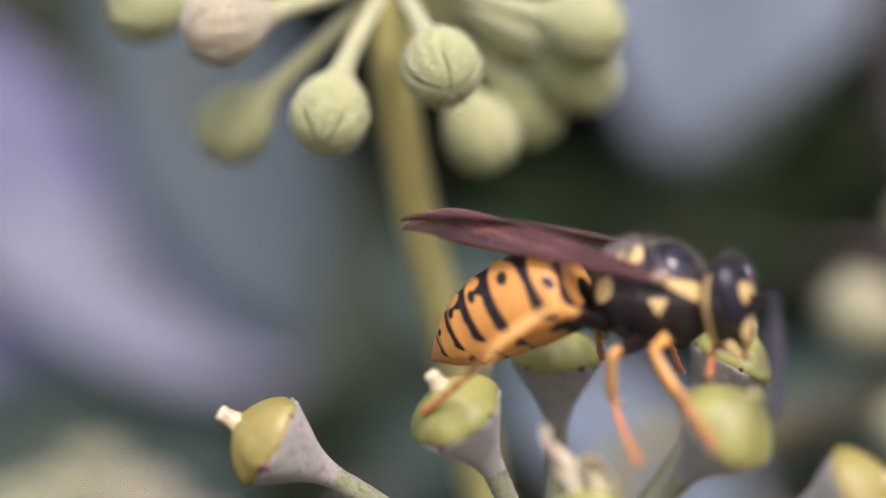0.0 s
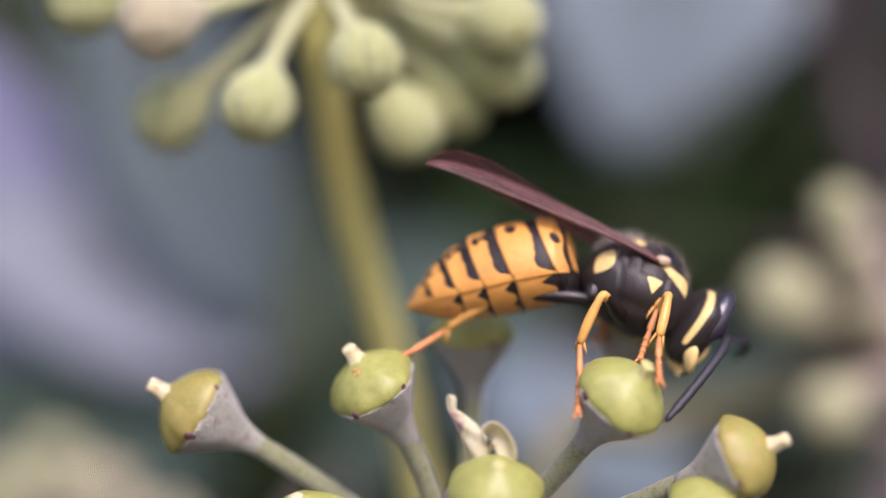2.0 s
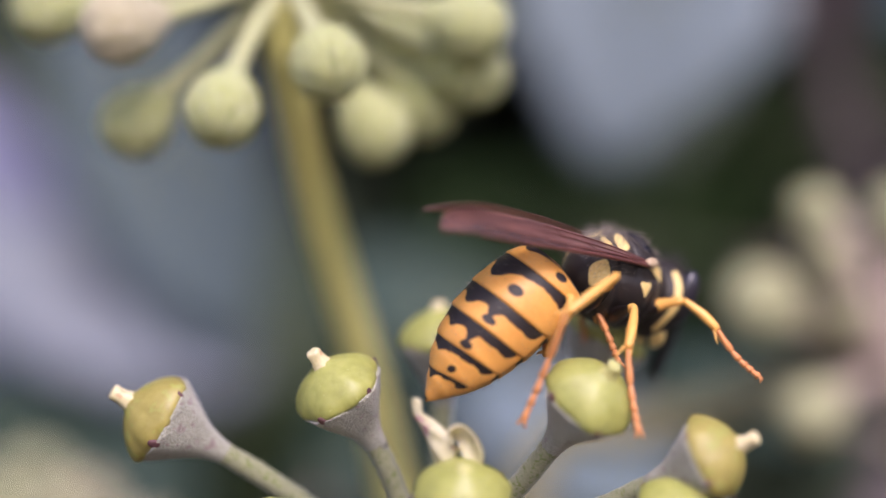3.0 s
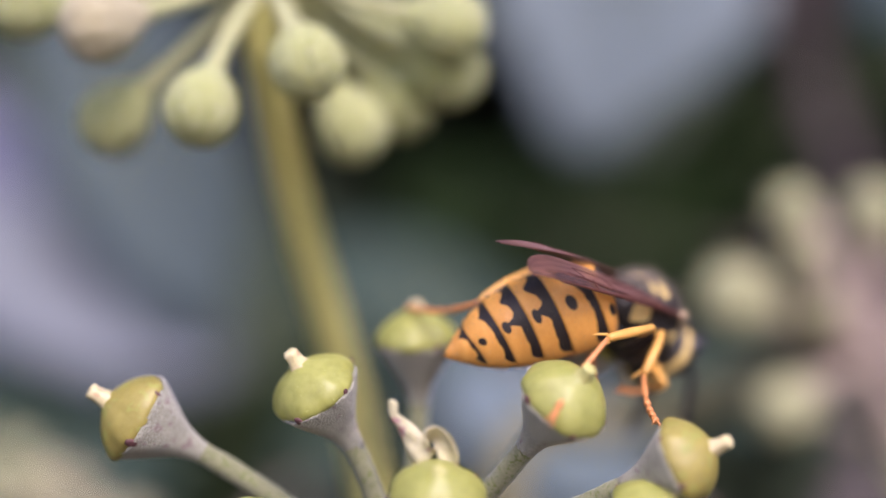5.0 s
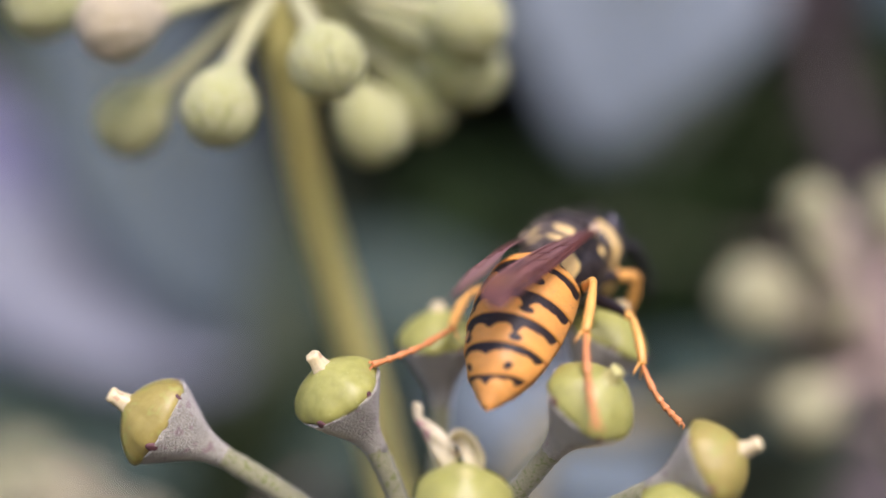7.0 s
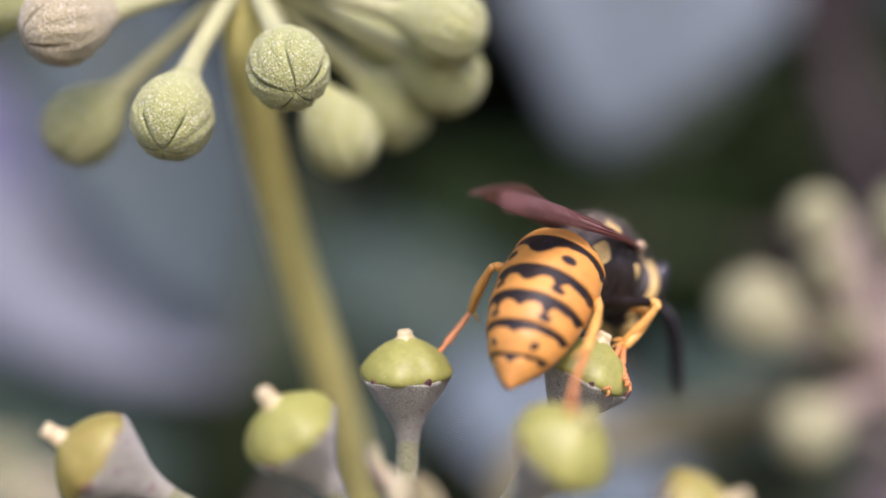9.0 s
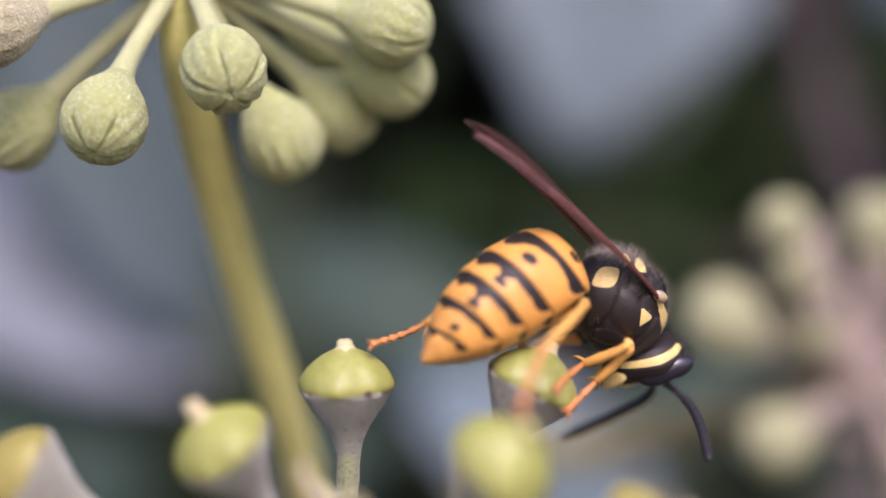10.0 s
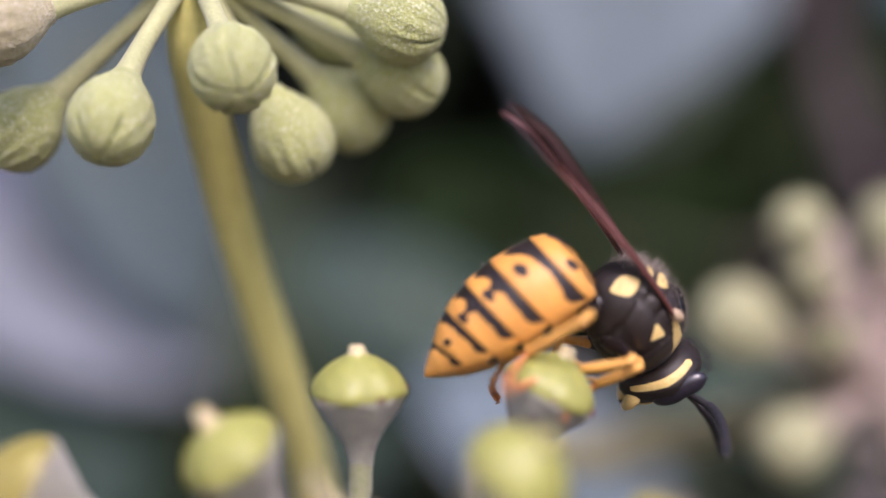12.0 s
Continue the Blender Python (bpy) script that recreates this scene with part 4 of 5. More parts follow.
foliage_mass("ivy_foliage", 3200, ((-800, 800), (300, 480), (-1190, 560)), 64, 2, "dense dark ivy foliage of the hedge behind")
foliage_mass("ivy_foliage", 1500, ((-900, 900), (480, 600), (-1190, 700)), 120, 6, "dense dark ivy foliage deep in the hedge")
foliage_mass("ivy_foliage", 420, ((-330, 330), (215, 290), (-420, -80)), 55, 4, "dense dark ivy foliage below the clusters")
SKY_TINTED = "ivy leaf with the sky's pale sheen in its colour"
ivy_leaf((42.5, 212.8, 53.5), (-14.5, 0.0, -40.6), (-0.2, -0.55, 0.8), M_LEAF_SKY_TINT, 0.30, 0.3, 1, SKY_TINTED, wide=0.93)
ivy_leaf((-70.5, 238.0, 6.4), (52.4, -4.0, -24.4), (-0.17, -0.80, 0.55), M_LEAF_PALE, 0.1, 0.06, 2, SKY_TINTED, wide=0.36, rib=1.25)
ivy_leaf((-42.1, 228.0, 46.1), (20.7, 0.0, -59.2), (-0.3, -0.75, 0.5), M_LEAF_DULL, 0.1, 0.3, 3, "grey-green ivy leaf with a dulled sky sheen in its colour", wide=0.44)
ivy_leaf((-76.8, 243.0, 31.7), (27.9, 0.0, -40.3), (-0.1, -0.8, 0.6), M_LEAF_LILAC, 0.1, 0.08, 9, SKY_TINTED, wide=0.5)
ivy_leaf((-77.3, 246.0, -13.6), (41.2, 0.0, -6.3), (0.0, -0.85, 0.5), M_LEAF_LILAC, 0.1, 0.08, 11, SKY_TINTED, wide=0.44)
ivy_leaf((40.77, 212.8, -35.01), (-31.2, 0, 18.9), (0.0, -0.6, 0.8), M_LEAF_BLUE, 0.1, 0.3, 4, "ivy leaf low in the hedge, blue-grey sky sheen in its colour", wide=0.62)
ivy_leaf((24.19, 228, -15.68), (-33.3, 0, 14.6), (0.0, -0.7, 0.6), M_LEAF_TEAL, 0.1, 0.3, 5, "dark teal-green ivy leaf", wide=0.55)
# Tipped downwards to stay dim, in place of shade from the hedge.
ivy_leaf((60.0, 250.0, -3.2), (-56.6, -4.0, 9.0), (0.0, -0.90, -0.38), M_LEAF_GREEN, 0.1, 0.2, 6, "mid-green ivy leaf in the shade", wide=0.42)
# Two added leaves, tipped out of the sun, cover lit foliage as shade.
ivy_leaf((93.0, 262.0, 27.0), (-47.6, -4.0, -16.3), (0.0, -0.70, -0.70), M_LEAF_GREEN, 0.1, 0.2, 13, "added dark ivy leaf standing in for the hedge's shade", wide=0.62)
ivy_leaf((-40.0, 262.0, -47.0), (38.0, -3.0, 27.0), (0.0, -0.75, -0.62), M_LEAF_GREEN, 0.1, 0.2, 14, "added dark ivy leaf standing in for the hedge's shade", wide=0.50)
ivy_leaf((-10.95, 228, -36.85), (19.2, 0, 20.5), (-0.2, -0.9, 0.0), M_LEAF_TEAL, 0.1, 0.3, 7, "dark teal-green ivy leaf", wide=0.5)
ivy_leaf((73.79, 197.6, 40.83), (-9.9, 0, -13.9), (-0.3, -0.7, 0.6), M_LEAF_DULL, 0.1, 0.3, 8, SKY_TINTED)
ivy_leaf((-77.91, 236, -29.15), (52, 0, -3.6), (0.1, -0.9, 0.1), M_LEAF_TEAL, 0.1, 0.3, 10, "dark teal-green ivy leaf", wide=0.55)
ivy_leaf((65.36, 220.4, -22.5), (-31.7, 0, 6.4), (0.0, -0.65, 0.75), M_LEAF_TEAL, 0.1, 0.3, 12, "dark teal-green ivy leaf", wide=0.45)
make_front_umbel()
make_upper_umbel()
make_right_umbel()
make_left_umbel()
WASP = make_wasp()


# ---- what moves ----
BODY = [
    (0, 7.03, 78.29, -2.36, 16.5, -2.9, -14.6),
    (0.5, 7.72, 78.33, -2.36, 15.9, -4.9, -17.9),
    (1, 9.28, 78.4, -2.26, 10.4, 1.7, -11.3),
    (1.5, 10.47, 79.34, -2.09, 4, 7.3, -15.9),
    (2, 11.32, 79.43, -2.26, -7.5, 15, 0.9),
    (2.5, 13, 78.12, -2.61, -1.5, 33.4, 15.7),
    (2.7, 12, 78.09, -2.4, 10.4, 2.8, 28.3),
    (4.3, 14.65, 80.1, -3.73, 28.5, 6.4, 50),
    (4.5, 15.04, 80.51, -3.8, 26, 10.4, 48.8),
    (5, 15.88, 81.55, -4.05, 27, 12.5, 51.8),
    (5.5, 14.79, 80.17, -3.47, 42.7, -9.9, 53.7),
    (6, 13.62, 80.33, -3.15, 13.3, -29, 69.8),
    (6.5, 11.96, 79.87, -3.32, -0, -25.3, 62.9),
    (7, 11.32, 80.77, -2.86, -7.4, -25.6, 65.6),
    (7.2, 12.07, 81.87, -2.37, 3.3, -24.6, 56.4),
    (8.8, 14.28, 85.1, -0.42, 9.8, 8.4, 59.5),
    (9, 14.06, 86.16, -0.36, 8.4, 4, 55),
    (9.5, 15.31, 86.02, -0.08, 5.8, 27.5, 40.1),
    (10, 17.03, 86.93, -0.59, 15.6, 30, 28.4),
    (10.5, 18.11, 85.56, -1.6, 24.6, 48.5, 26.2),
    (11, 18.08, 86.02, -1.49, 30.5, 40.5, 38.7),
    (11.5, 16.8, 87.22, -0.2, 14.6, 37, 39.2),
    (12, 17.13, 86.94, -0.55, 21.5, 38.9, 29.5),
]
ABDOMEN = [
    (0, 3.1, -19.9, -9.7),
    (0.5, 1.7, -16.8, -8.6),
    (1, 3.3, -16.1, -8.4),
    (1.5, 4.8, -17.3, -8.6),
    (2, 4.6, -22.9, -17.6),
    (2.5, 2.6, -45.9, -9.1),
    (2.7, 5.5, -43.4, -6.9),
    (4.3, 9.1, -40.6, -20.5),
    (4.5, 14.7, -40.4, -18.8),
    (5, 19.4, -37.3, -24.6),
    (5.5, -3.6, -13.7, -13.4),
    (6, 3.9, 2.2, -20),
    (6.5, 3.3, -5, -5.4),
    (7, 1.2, -9.7, -4.2),
    (7.2, -0.3, -17.2, 2),
    (8.8, -6.3, -48.6, 10.8),
    (9, -6.5, -39, 14.9),
    (9.5, -5.9, -58, 20.8),
    (10, -12.7, -52, 19.4),
    (10.5, -14, -58, 19.6),
    (11, -13.4, -62.3, 13.5),
    (11.5, 0.6, -70.2, 1.2),
    (12, 2.4, -72.2, -7),
]
HEAD = [
    (0, -11.9, -2.5, -13),
    (0.5, -2.7, 10.5, -24.5),
    (1, -3.6, 14.8, -17.1),
    (1.5, -0.6, 17.8, -26.2),
    (2, -13.4, 20.1, 10),
    (2.5, 7.4, -2.4, 10.3),
    (2.7, -2.5, 13.1, 2.3),
    (4.3, 0, 17.2, 0),
    (4.5, 0, 17.2, 0),
    (5, 0, 17.2, 0),
    (5.5, 0, 17.2, 0),
    (6, 0, 17.2, 0),
    (6.5, 0, 17.2, 0),
    (7, 0, 17.2, 0),
    (7.2, 0, 17.2, 0),
    (8.8, -0, 17.2, -0),
    (9, -0, 17.2, -0),
    (9.5, -4.9, 28, -9.2),
    (10, 5.9, 40.4, -0.1),
    (10.5, 17.3, 28.4, -3.3),
    (11, 14.6, 23.6, -5.4),
    (11.5, 5.7, 21.4, -8.1),
    (12, 14.5, 15.8, 0.7),
]
WING_RIGHT = [
    (0, 13.2, -14.4, 40),
    (0.5, 13.1, -14.7, 40),
    (1, 12.9, -13.4, 40),
    (1.5, 11.5, -13.1, 40),
    (2, 11.4, -9.3, 40),
    (2.5, 7.5, -6.7, 40),
    (2.7, 9.5, -5.8, 40),
    (4.3, 1.1, -10.1, 28),
    (4.5, 0.5, -5.6, 28),
    (5, -1.7, -7.5, 28),
    (5.5, 6.3, -9.9, 28),
    (6, 16.9, -13.1, 28),
    (6.5, 11.1, -3.7, 28),
    (7, 11.3, -4.5, 28),
    (7.2, 10, -1.2, 28),
    (8.8, 1.8, -6.5, 40),
    (9, 6.6, -3.8, 40),
    (9.5, -0.3, -1.6, 40),
    (10, 7.6, -5.3, 26),
    (10.5, 6.9, -12.3, 26),
    (11, 8.4, -15.2, 26),
    (11.5, 8, -9.1, 26),
    (12, 7, -16.8, 26),
]
WING_LEFT = [
    (0, 15.2, 10, 40),
    (0.5, 15.1, 10, 40),
    (1, 14.9, 10, 40),
    (1.5, 13.5, 10, 40),
    (2, 13.4, 10, 40),
    (2.5, 9.5, 10, 40),
    (2.7, 11.5, 10, 40),
    (4.3, 2.3, 3.1, 28),
    (4.5, 1.6, 6.4, 28),
    (5, 0.1, 5, 28),
    (5.5, 13.6, 4.9, 28),
    (6, 24.1, 3, 28),
    (6.5, 15.6, 12.8, 28),
    (7, 14.8, 9.4, 28),
    (7.2, 11.3, 9.6, 28),
    (8.8, 3.8, 10, 40),
    (9, 8.6, 10, 40),
    (9.5, 1.7, 10, 40),
    (10, 9.6, 10, 26),
    (10.5, 8.9, 10, 26),
    (11, 10.4, 10, 26),
    (11.5, 10, 10, 26),
    (12, 9, 10, 26),
]
ANTENNA_RIGHT = [
    (0, -43.3, 18.5, -67.2),
    (0.5, -35, 32.6, -63.7),
    (1, -31.9, 40.6, -83.3),
    (1.5, -35.1, 32.3, -70),
    (2, -26.7, 66.5, -107),
    (2.5, -11.3, 3, 2.3),
    (2.7, 16.5, 32.4, 41.3),
    (4.3, 0, 35, -15),
    (4.5, 0, 35, -15),
    (5, 0, 35, -15),
    (5.5, 0, 35, -15),
    (6, 44.7, 2.4, -49),
    (6.5, 33.5, 24.9, -23.8),
    (7, 63.7, 34.6, -8.9),
    (7.2, 19.4, 52.6, -25.2),
    (8.8, 69.1, 23.2, -6.6),
    (9, 77.3, 34.6, -18.6),
    (9.5, 41.6, 4.2, 44.8),
    (10, -40.6, 0.6, -74.4),
    (10.5, 36.8, -25.4, 46.2),
    (11, 42, -39.7, 25.9),
    (11.5, -33.9, 58.2, -103.7),
    (12, -46.8, -11.1, -87.4),
]
ANTENNA_LEFT = [
    (0, -27, 40.2, -63.3),
    (0.5, -45.8, 15.6, -49.8),
    (1, -11.5, 25.2, -41.1),
    (1.5, -47.9, 26.5, -54.5),
    (2, 73.3, -23.7, 49.5),
    (2.5, 35.1, 2.6, 0.3),
    (2.7, 35.7, 33.6, 32.2),
    (4.3, 0, 35, 15),
    (4.5, 0, 35, 15),
    (5, 0, 35, 15),
    (5.5, 0, 35, 15),
    (6, 52, 1.3, -58.2),
    (6.5, 35.5, 24.6, -31.9),
    (7, 57.6, 31, -13.3),
    (7.2, 16.2, 46.7, -24.5),
    (8.8, 75.2, 20.9, -9.4),
    (9, 66.9, 29.3, -19),
    (9.5, 31.8, 1.2, 54.6),
    (10, 18.8, 34.2, 42.8),
    (10.5, 26.4, 49.8, 59.2),
    (11, 60.7, -35.9, 21.8),
    (11.5, 30.5, 19, 53.9),
    (12, 62.6, -4.8, 16.7),
]
LEG_HIND_RIGHT = [
    (0, -1.02, -3.75, 0.86, -3.38, -5.42, -0.34, -6.8, -3.61, -3.41),
    (0.5, -1.92, -3.24, 0.64, -3.65, -5.68, -0.3, -7.39, -3.77, -2.86),
    (1, -3.18, -1.75, -0.61, -4.91, -4.13, -1.67, -8.71, -3.14, -4.64),
    (1.5, -3.09, -2.11, -1.19, -5.39, -1.51, -3.22, -8.36, -4.69, -5.55),
    (2, -3.26, -0.2, -1.93, -5.28, 1.29, -3.84, -8.62, -0.78, -6.86),
    (2.5, -0.35, -4.12, 0.69, -1.56, -4.3, -2.18, 0.38, -1.94, -6.04),
    (2.7, -0.26, -3.8, 1.23, -2.65, -4.09, -0.77, -2.34, -2.72, -5.48),
    (4.3, -1.09, -3.25, 1.44, -4, -3.19, 0.27, -7, -5.18, -3.03),
    (4.5, -1.05, -3.6, 1.08, -3.93, -3.56, -0.16, -6.81, -5.23, -3.76),
    (5, -1.68, -3.45, 0.66, -4.62, -3.49, -0.43, -7.57, -4.83, -4.15),
    (5.5, -1.04, -2.8, 1.86, -4.15, -2.51, 1.53, -8.17, -4.04, -0.84),
    (6, -1.66, -2.43, 1.68, -4.68, -1.6, 1.56, -9.28, -1.27, -0.09),
    (6.5, -1.09, -3.3, 1.39, -4.11, -3.02, 0.65, -8.52, -3.52, -1.36),
    (7, -1.81, -3.06, 1.01, -4.77, -3.29, 0.03, -9.08, -4.49, -1.91),
    (7.2, -1.65, -3.29, 0.92, -4.7, -3.71, 0.27, -8.84, -5.45, -1.73),
    (8.8, -2.47, -3.09, -1.73, -4.87, -3.78, -3.64, -8.52, -5.76, -6.36),
    (9, -2.43, -3.21, -1.49, -4.88, -4.25, -3.16, -8.94, -6.33, -5.15),
    (9.5, -1.12, -4.04, -2.27, -2.3, -5.01, -5.01, -5.01, -8.29, -7.51),
    (10, -1.24, -4.21, -0.87, -2.72, -5.94, -3.04, -4.38, -9.94, -5.5),
    (10.5, -0.45, -4.35, 0.1, -1.1, -5.93, -2.53, -2.58, -10.07, -4.84),
    (11, -1.19, -4.16, -0.29, -2.31, -5.61, -2.85, -4.49, -9.45, -5.15),
    (11.5, -1.29, -4.04, -2, 0, -2.43, -4.35, -3.15, -5.57, -6.48),
    (12, -1.26, -4.15, -1.56, -1.05, -2.26, -4.05, -2.95, -6.6, -5.43),
]
LEG_MID_RIGHT = [
    (0, 1.22, -3.49, -1.26, 0.92, -2.72, -3.49, 2.2, -5.82, -4.76),
    (0.5, 1.67, -3.61, -1.68, 1.46, -3.1, -3.99, 3.52, -5.7, -5.4),
    (1, 1.19, -3.49, -1.77, 1, -2.36, -3.85, 2.16, -5.19, -5.74),
    (1.5, 0.82, -3.28, -2.14, 0.68, -1.9, -4.06, 2.15, -4.35, -6.28),
    (2, 0.7, -3.2, -1.01, 0.35, -2.6, -3.27, 0.77, -4.39, -6.38),
    (2.5, 1.4, -2.94, 0.15, 0.72, -3.96, -1.88, 0.48, -5.48, -5.14),
    (2.7, 1.27, -3.22, -0.33, 0, -4.66, -1.73, 0.02, -6.04, -5.08),
    (4.3, 1.53, -2.54, 0.58, 0.19, -3.63, -1.05, -1.54, -6.59, -2.23),
    (4.5, 1.56, -2.44, 0.65, 0.5, -3.27, -1.31, -1.1, -6.22, -2.68),
    (5, 0.96, -2.48, 0.39, -0.15, -3.31, -1.54, -2.14, -6.13, -2.66),
    (5.5, 1.91, -2.7, 0.51, 0.13, -3.79, -0.63, -2.5, -6.3, -0.73),
    (6, 0.54, -3.11, -1.01, -1.49, -3.51, -2.18, -4.69, -5.21, -2.5),
    (6.5, 0.87, -3.37, -1.49, -0.85, -3.84, -3.07, -3.54, -6.01, -4.17),
    (7, 0.83, -3.25, -2.28, -0.92, -3.79, -3.8, -3.53, -5.78, -5.36),
    (7.2, 1.19, -3.44, -2.19, -0.6, -4.24, -3.54, -3.08, -6.55, -4.9),
    (8.8, 2.38, -3.46, -0.6, 2.38, -2.4, -2.73, -0.22, -3.08, -5.13),
    (9, 2.31, -3.59, -1.02, 1.76, -2.39, -2.99, -1.1, -3.53, -4.88),
    (9.5, 2.32, -3.57, -0.94, 2.42, -1.86, -2.7, 0.58, -3.38, -5.4),
    (10, 2.03, -3.61, -1.14, 1.53, -2.11, -2.91, -0.47, -4.74, -4.33),
    (10.5, 4.27, 0.74, -1.22, 3.11, -0.93, -2.44, 0.83, -3.46, -3.64),
    (11, 4.71, -0.08, -1.76, 3.2, -0.96, -3.37, 0.61, -3.24, -4.44),
    (11.5, 1.93, -3.64, -1.75, 2.24, -2.1, -3.53, 0.24, -4.17, -5.7),
    (12, 2.02, -3.63, -1.3, 1.22, -2.3, -3.09, -1.19, -3.96, -5.2),
]
LEG_FORE_RIGHT = [
    (0, 2.8, -3.09, -1.27, 3.73, -3.79, -2.89, 5.12, -5.67, -4.33),
    (0.5, 2.3, -2.85, -1.26, 3.09, -3.66, -2.89, 4.38, -5.34, -4.65),
    (1, 2.24, -2.78, -0.98, 2.53, -3.69, -2.73, 3.18, -5.58, -4.62),
    (1.5, 2.12, -2.72, -1.17, 2.36, -3.6, -2.95, 2.87, -5.28, -5.08),
    (2, 3.55, -2.94, -0.22, 3.5, -3.36, -2.17, 3.69, -5.15, -4.25),
    (2.5, 3.61, -2.89, -0.13, 3, -3.84, -1.77, 2.13, -5.3, -3.93),
    (2.7, 3.91, -2.73, 0.09, 4.05, -4.44, -0.92, 4.36, -7, -1.87),
    (4.3, 6.02, -0.87, -0.87, 7.69, -0.56, -1.92, 5.51, -2.24, -1.89),
    (4.5, 6.06, -0.67, -1.06, 7.55, 0.07, -2.15, 5.21, -1.37, -2.27),
    (5, 2.6, -2.98, -1.77, 3.93, -1.65, -2.43, 1.24, -1.89, -2.91),
    (5.5, 3.64, -3.21, -1.01, 1.7, -2.89, -1.31, 2.78, -1.52, -3.43),
    (6, 3.18, -3.18, -1.07, 1.19, -3.19, -1.08, 2.26, -2.09, -3.35),
    (6.5, 5.7, -1.96, -1.93, 6.11, -1.28, -3.75, 3.42, -1.68, -4.06),
    (7, 5.32, -2.3, -2.29, 5.37, -1.34, -4.03, 2.66, -1.47, -4.46),
    (7.2, 5.1, -2.52, -2.28, 5.28, -1.59, -4.03, 2.58, -1.96, -4.32),
    (8.8, 3.32, -3.19, -1.04, 2.39, -2.76, -2.75, 0.75, -2.87, -4.97),
    (9, 2.71, -3.04, -1.67, 1.53, -2.61, -3.21, -0.34, -4.09, -4.58),
    (9.5, 5.86, 0.1, -0.87, 4.91, 0.41, -2.6, 3.61, -1.34, -4.32),
    (10, 2.54, -2.99, -1.36, 2.41, -2.35, -3.25, 0.97, -4.02, -4.88),
    (10.5, 2.67, -3.04, -1.22, 3.04, -1.62, -2.57, 1.32, -3.41, -3.74),
    (11, 2.79, -3.02, -1.97, 2.87, -1.67, -3.43, 0.9, -3.31, -4.42),
    (11.5, 2.77, -3.05, -1.77, 2.6, -2.45, -3.66, 1.08, -3.82, -5.51),
    (12, 2.75, -3.08, -1.37, 2.24, -2.29, -3.13, 1.12, -4.15, -4.82),
]
LEG_HIND_LEFT = [
    (0, -0.49, 4.39, -1.96, -0.07, 1.3, -2.22, -0.57, 5.55, -4.65),
    (0.5, -0.94, 4.17, -2.15, -0.56, 1.06, -2.13, -0.72, 5.32, -4.61),
    (1, 0.3, 4.6, -1.6, 0.62, 1.56, -2.25, 0.55, 6.06, -4.25),
    (1.5, 1.03, 4.62, -1.26, 1.01, 1.59, -2.06, 1.9, 6.16, -3.68),
    (2, 1.55, 4.38, 0, 1.52, 1.7, -1.62, 2.74, 6.46, -1.89),
    (2.5, -0.68, 4.44, -0.88, 0.91, 4.13, -3.56, 3.42, 6.74, -6.9),
    (2.7, -1.35, -2.62, -1.08, -1.13, -0.61, -3.47, -0.01, 3.17, -6.44),
    (4.3, -2.38, 3.03, 0.04, -4.85, 2.9, -1.86, -2.98, 6.74, -4.36),
    (4.5, -3.02, 2.01, -0.27, -5.44, 2.15, -2.23, -3.61, 6.24, -4.34),
    (5, -2.31, 3.2, -0.04, -4.5, 3.42, -2.27, -3.36, 7.59, -4.6),
    (5.5, 2.96, 3.83, -0.93, 1.62, 4.55, -3.66, -2.22, 6.45, -6.09),
    (6, 3.95, 2.42, -0.07, 3.43, 4.28, -2.53, -0.09, 7.7, -2.77),
    (6.5, 1.55, 4.47, -0.39, -1.56, 4.66, -0.73, -5.92, 6.85, -0.13),
    (7, 1.51, 4.43, -0.19, -1.6, 4.38, -0.59, -6.08, 6.29, 0.24),
    (7.2, -0.8, 4.4, -1.05, -3.86, 3.73, -0.93, -8.48, 5.33, -0.32),
    (8.8, 1.43, 4.55, -0.9, -0.89, 4.02, -2.94, -3.99, 4.65, -6.73),
    (9, -3.1, 1.94, -0.51, -1.69, 3.57, -2.77, -5.2, 3.97, -6.26),
    (9.5, -0.06, 4.41, 0.18, -1.66, 3.83, -2.44, -4.4, 2.81, -6.38),
    (10, -1.07, 3.85, -2.74, -2.77, 3.9, -5.36, -6, 0.63, -7.15),
    (10.5, -1.07, 2.69, -3.99, -1.94, 3.49, -6.89, -4.67, -0.08, -8.92),
    (11, 1.11, 3.05, -4.13, 2.53, 4.55, -6.48, 0.42, 0.11, -6.98),
    (11.5, 1.85, 3.72, -3.22, 3.58, 5.86, -4.7, 1.38, 1.77, -6.36),
    (12, 1.07, 3.1, -4.1, 2.58, 5.22, -5.85, 0.95, 0.6, -6.5),
]
FOOT_MID_LEFT = [
    (0, 11.67, 82.08, -5.58),
    (2.5, 12.93, 83.6, -5.56),
    (5, 15.61, 83.6, -6.22),
    (7, 14.49, 85.12, -5.33),
    (8.8, 15.48, 85.12, -5.6),
    (10, 15.35, 85.12, -6.27),
    (12, 14.03, 85.12, -5.68),
]
FOOT_FORE_LEFT = [
    (0, 12.36, 76, -5.43),
    (2.5, 14.35, 76, -6.26),
    (5, 16.42, 85.12, -6.32),
    (7, 15.1, 85.12, -5.33),
    (8.8, 16.23, 86.64, -5.72),
    (10, 16.51, 85.88, -6.9),
    (12, 15.7, 85.88, -6.57),
]


def poses_at(rows, t):
    """A row of a table between its times, for places."""
    for p, q in zip(rows, rows[1:]):
        if t <= q[0]:
            u = (t - p[0]) / (q[0] - p[0])
            return [a + (b - a) * u for a, b in zip(p[1:], q[1:])]
    return list(rows[-1][1:])


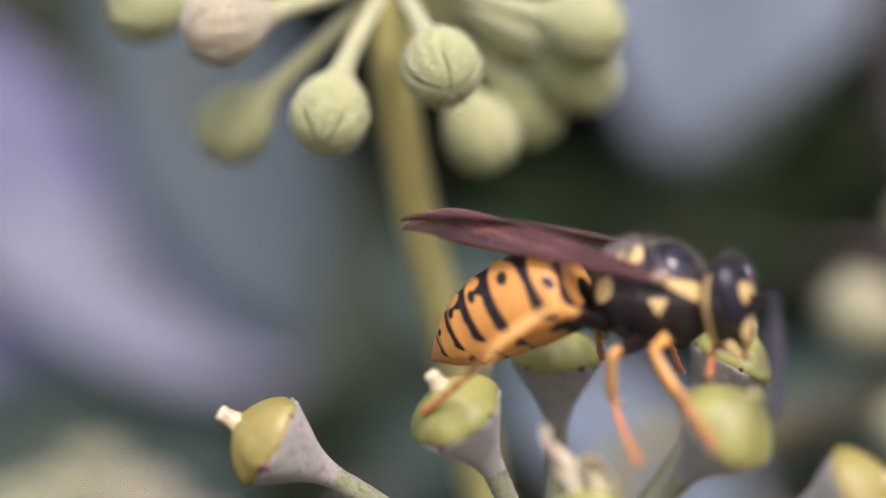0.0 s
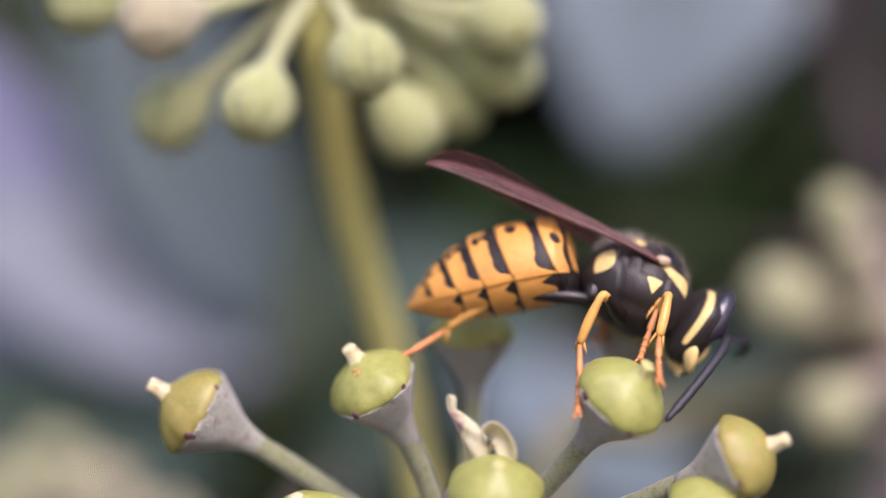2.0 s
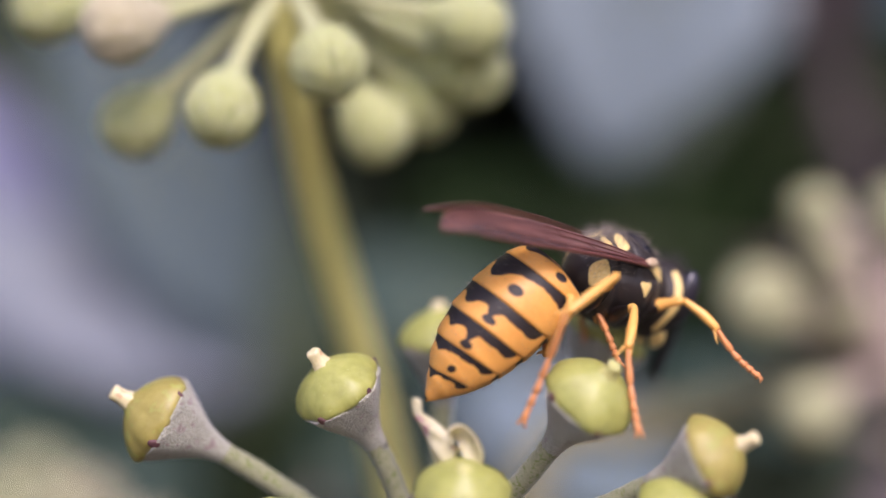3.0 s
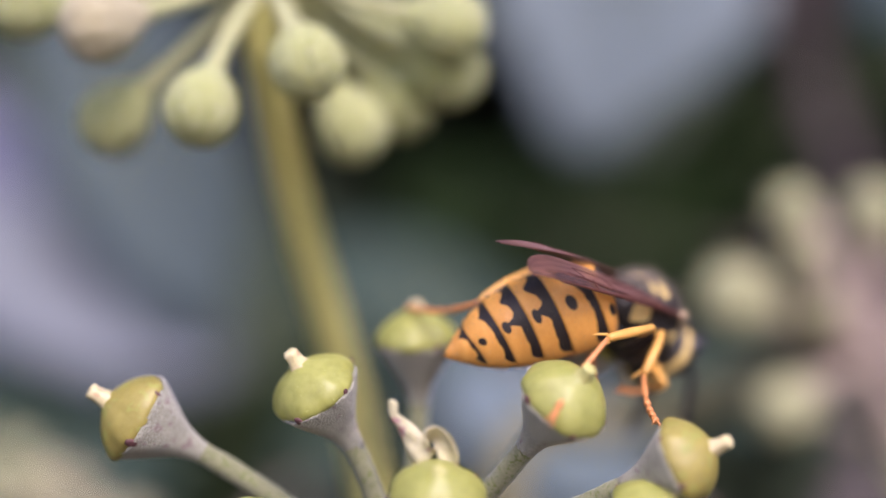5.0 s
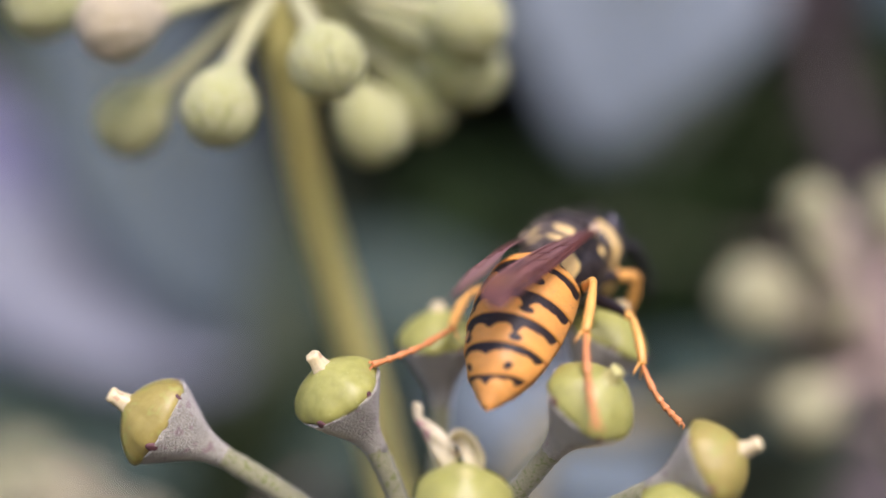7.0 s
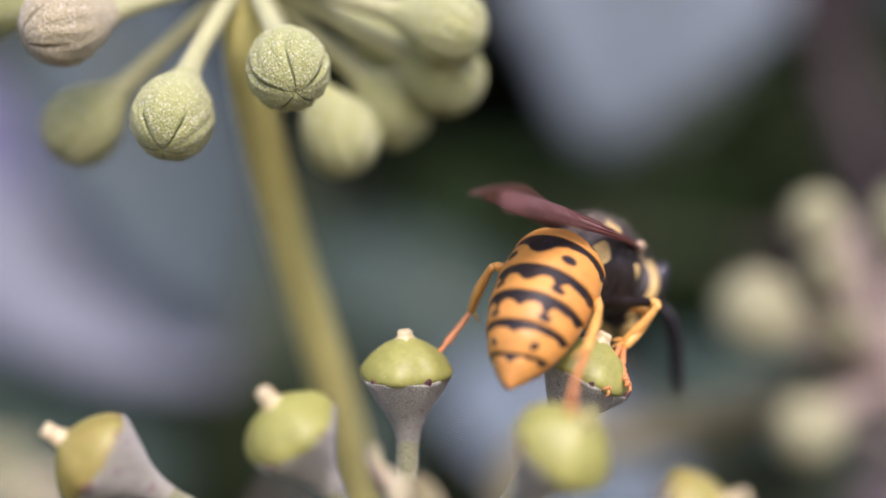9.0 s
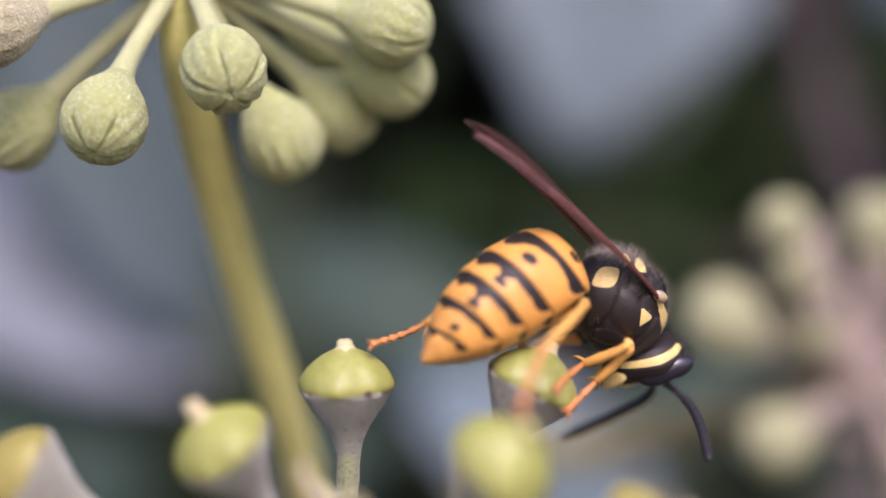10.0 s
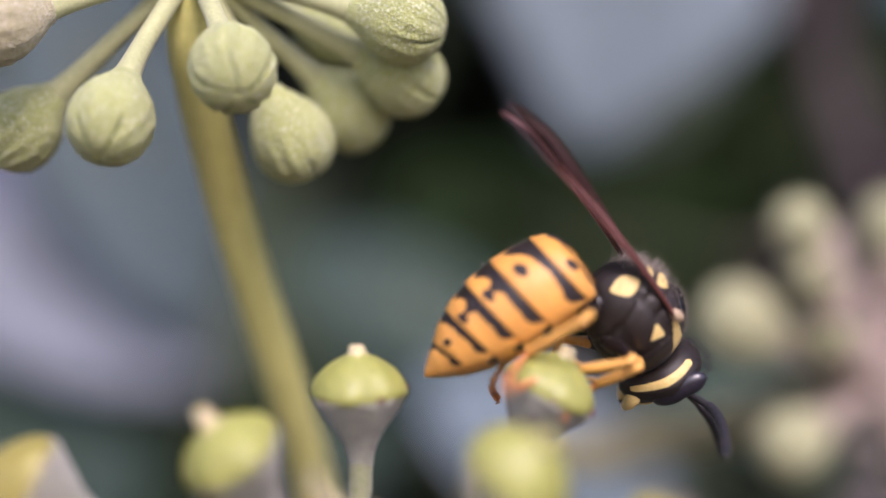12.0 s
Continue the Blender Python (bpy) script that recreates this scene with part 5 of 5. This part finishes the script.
def turned(x, side):
    """Axes with x along the first way and y as near the second as can be."""
    x = x.normalized()
    z = x.cross(side).normalized()
    return Matrix((x, z.cross(x), z)).transposed().to_4x4()


def reach(kind, feet, body):
    """Joints of a hidden left leg that reaches for its foothold, in the wasp's space."""
    hip, a, b, c, _ = LEGS[kind]
    h, rows = Vector(hip), []
    for t, m in body:
        foot = (m.inverted() @ at(*poses_at(feet, t))) / (MM * GROWN) - h
        b2 = (b + c) * 0.92
        d = max(abs(a - b2) + 0.3, min(foot.length, a + b2 - 0.05))
        f = foot.normalized()
        pole = Vector((0.15, 0.8, 0.6))
        up = (pole - f * pole.dot(f)).normalized()
        k = (a * a + d * d - b2 * b2) / (2 * a * d)
        knee = h + (f * k + up * math.sqrt(max(0, 1 - k * k))) * a
        end = h + f * d
        ankle = knee + (end - knee).normalized() * b + up * 0.4
        rows.append((t, *knee, *ankle, *end))
    return rows


def key_leg(kind, side, joints):
    """Rows: t, then knee, ankle and foot in the wasp's space."""
    hip, a, b, c, _ = LEGS[kind]
    s = 1 if side == "LEFT" else -1
    h = Vector((hip[0], hip[1] * s, hip[2]))
    thighs, shins, feet = [], [], []
    for t, *p in joints:
        knee, ankle, foot = Vector(p[:3]), Vector(p[3:6]), Vector(p[6:])
        bend_axis = (knee - h).cross(ankle - knee)
        if bend_axis.length < 0.3:
            bend_axis = Vector((0.3, s, 0))
        thigh = Matrix.Translation(h * MM) @ turned(knee - h, bend_axis)
        shin = Matrix.Translation((h + (knee - h).normalized() * a) * MM) @ turned(ankle - knee, bend_axis)
        heel = shin @ Vector((b * MM, 0, 0))
        tarsus = Matrix.Translation(heel) @ turned(foot * MM - heel, bend_axis)
        thighs.append((t, thigh))
        shins.append((t, thigh.inverted() @ shin))
        feet.append((t, thigh.inverted() @ tarsus))
    for ob, rows in zip(WASP[kind, side], (thighs, shins, feet)):
        walk(ob, rows)


def motions():
    body = [(t, Matrix.Translation(at(x, y, z)) @ pose(0, 0, 0, rx, ry, rz)) for t, x, y, z, rx, ry, rz in BODY]
    walk(WASP["wasp"], body)
    walk(WASP["abdomen"], [(t, pose(0, 0, 0, *r)) for t, *r in ABDOMEN])
    walk(WASP["head"], [(t, pose(4.57 * MM, 0, -0.34 * MM, *r)) for t, *r in HEAD])
    for s, side in ((-1, "RIGHT"), (1, "LEFT")):
        # rise over the back, turn towards the flank, twist of the blade
        hinge = pose(3.05 * MM, s * 1.67 * MM, 1.26 * MM)
        rows = WING_RIGHT if side == "RIGHT" else WING_LEFT
        walk(WASP["wing", side], [(t, hinge @ pose(0, 0, 0, s * -twist, rise, turn)) for t, rise, turn, twist in rows])
        rows = ANTENNA_RIGHT if side == "RIGHT" else ANTENNA_LEFT
        walk(WASP["antenna", side], [(t, pose(2.2 * MM, s * 0.32 * MM, 0.1 * MM, *r)) for t, *r in rows])
    key_leg("HIND", "RIGHT", LEG_HIND_RIGHT)
    key_leg("MID", "RIGHT", LEG_MID_RIGHT)
    key_leg("FORE", "RIGHT", LEG_FORE_RIGHT)
    key_leg("HIND", "LEFT", LEG_HIND_LEFT)
    key_leg("MID", "LEFT", reach("MID", FOOT_MID_LEFT, body))
    key_leg("FORE", "LEFT", reach("FORE", FOOT_FORE_LEFT, body))


motions()
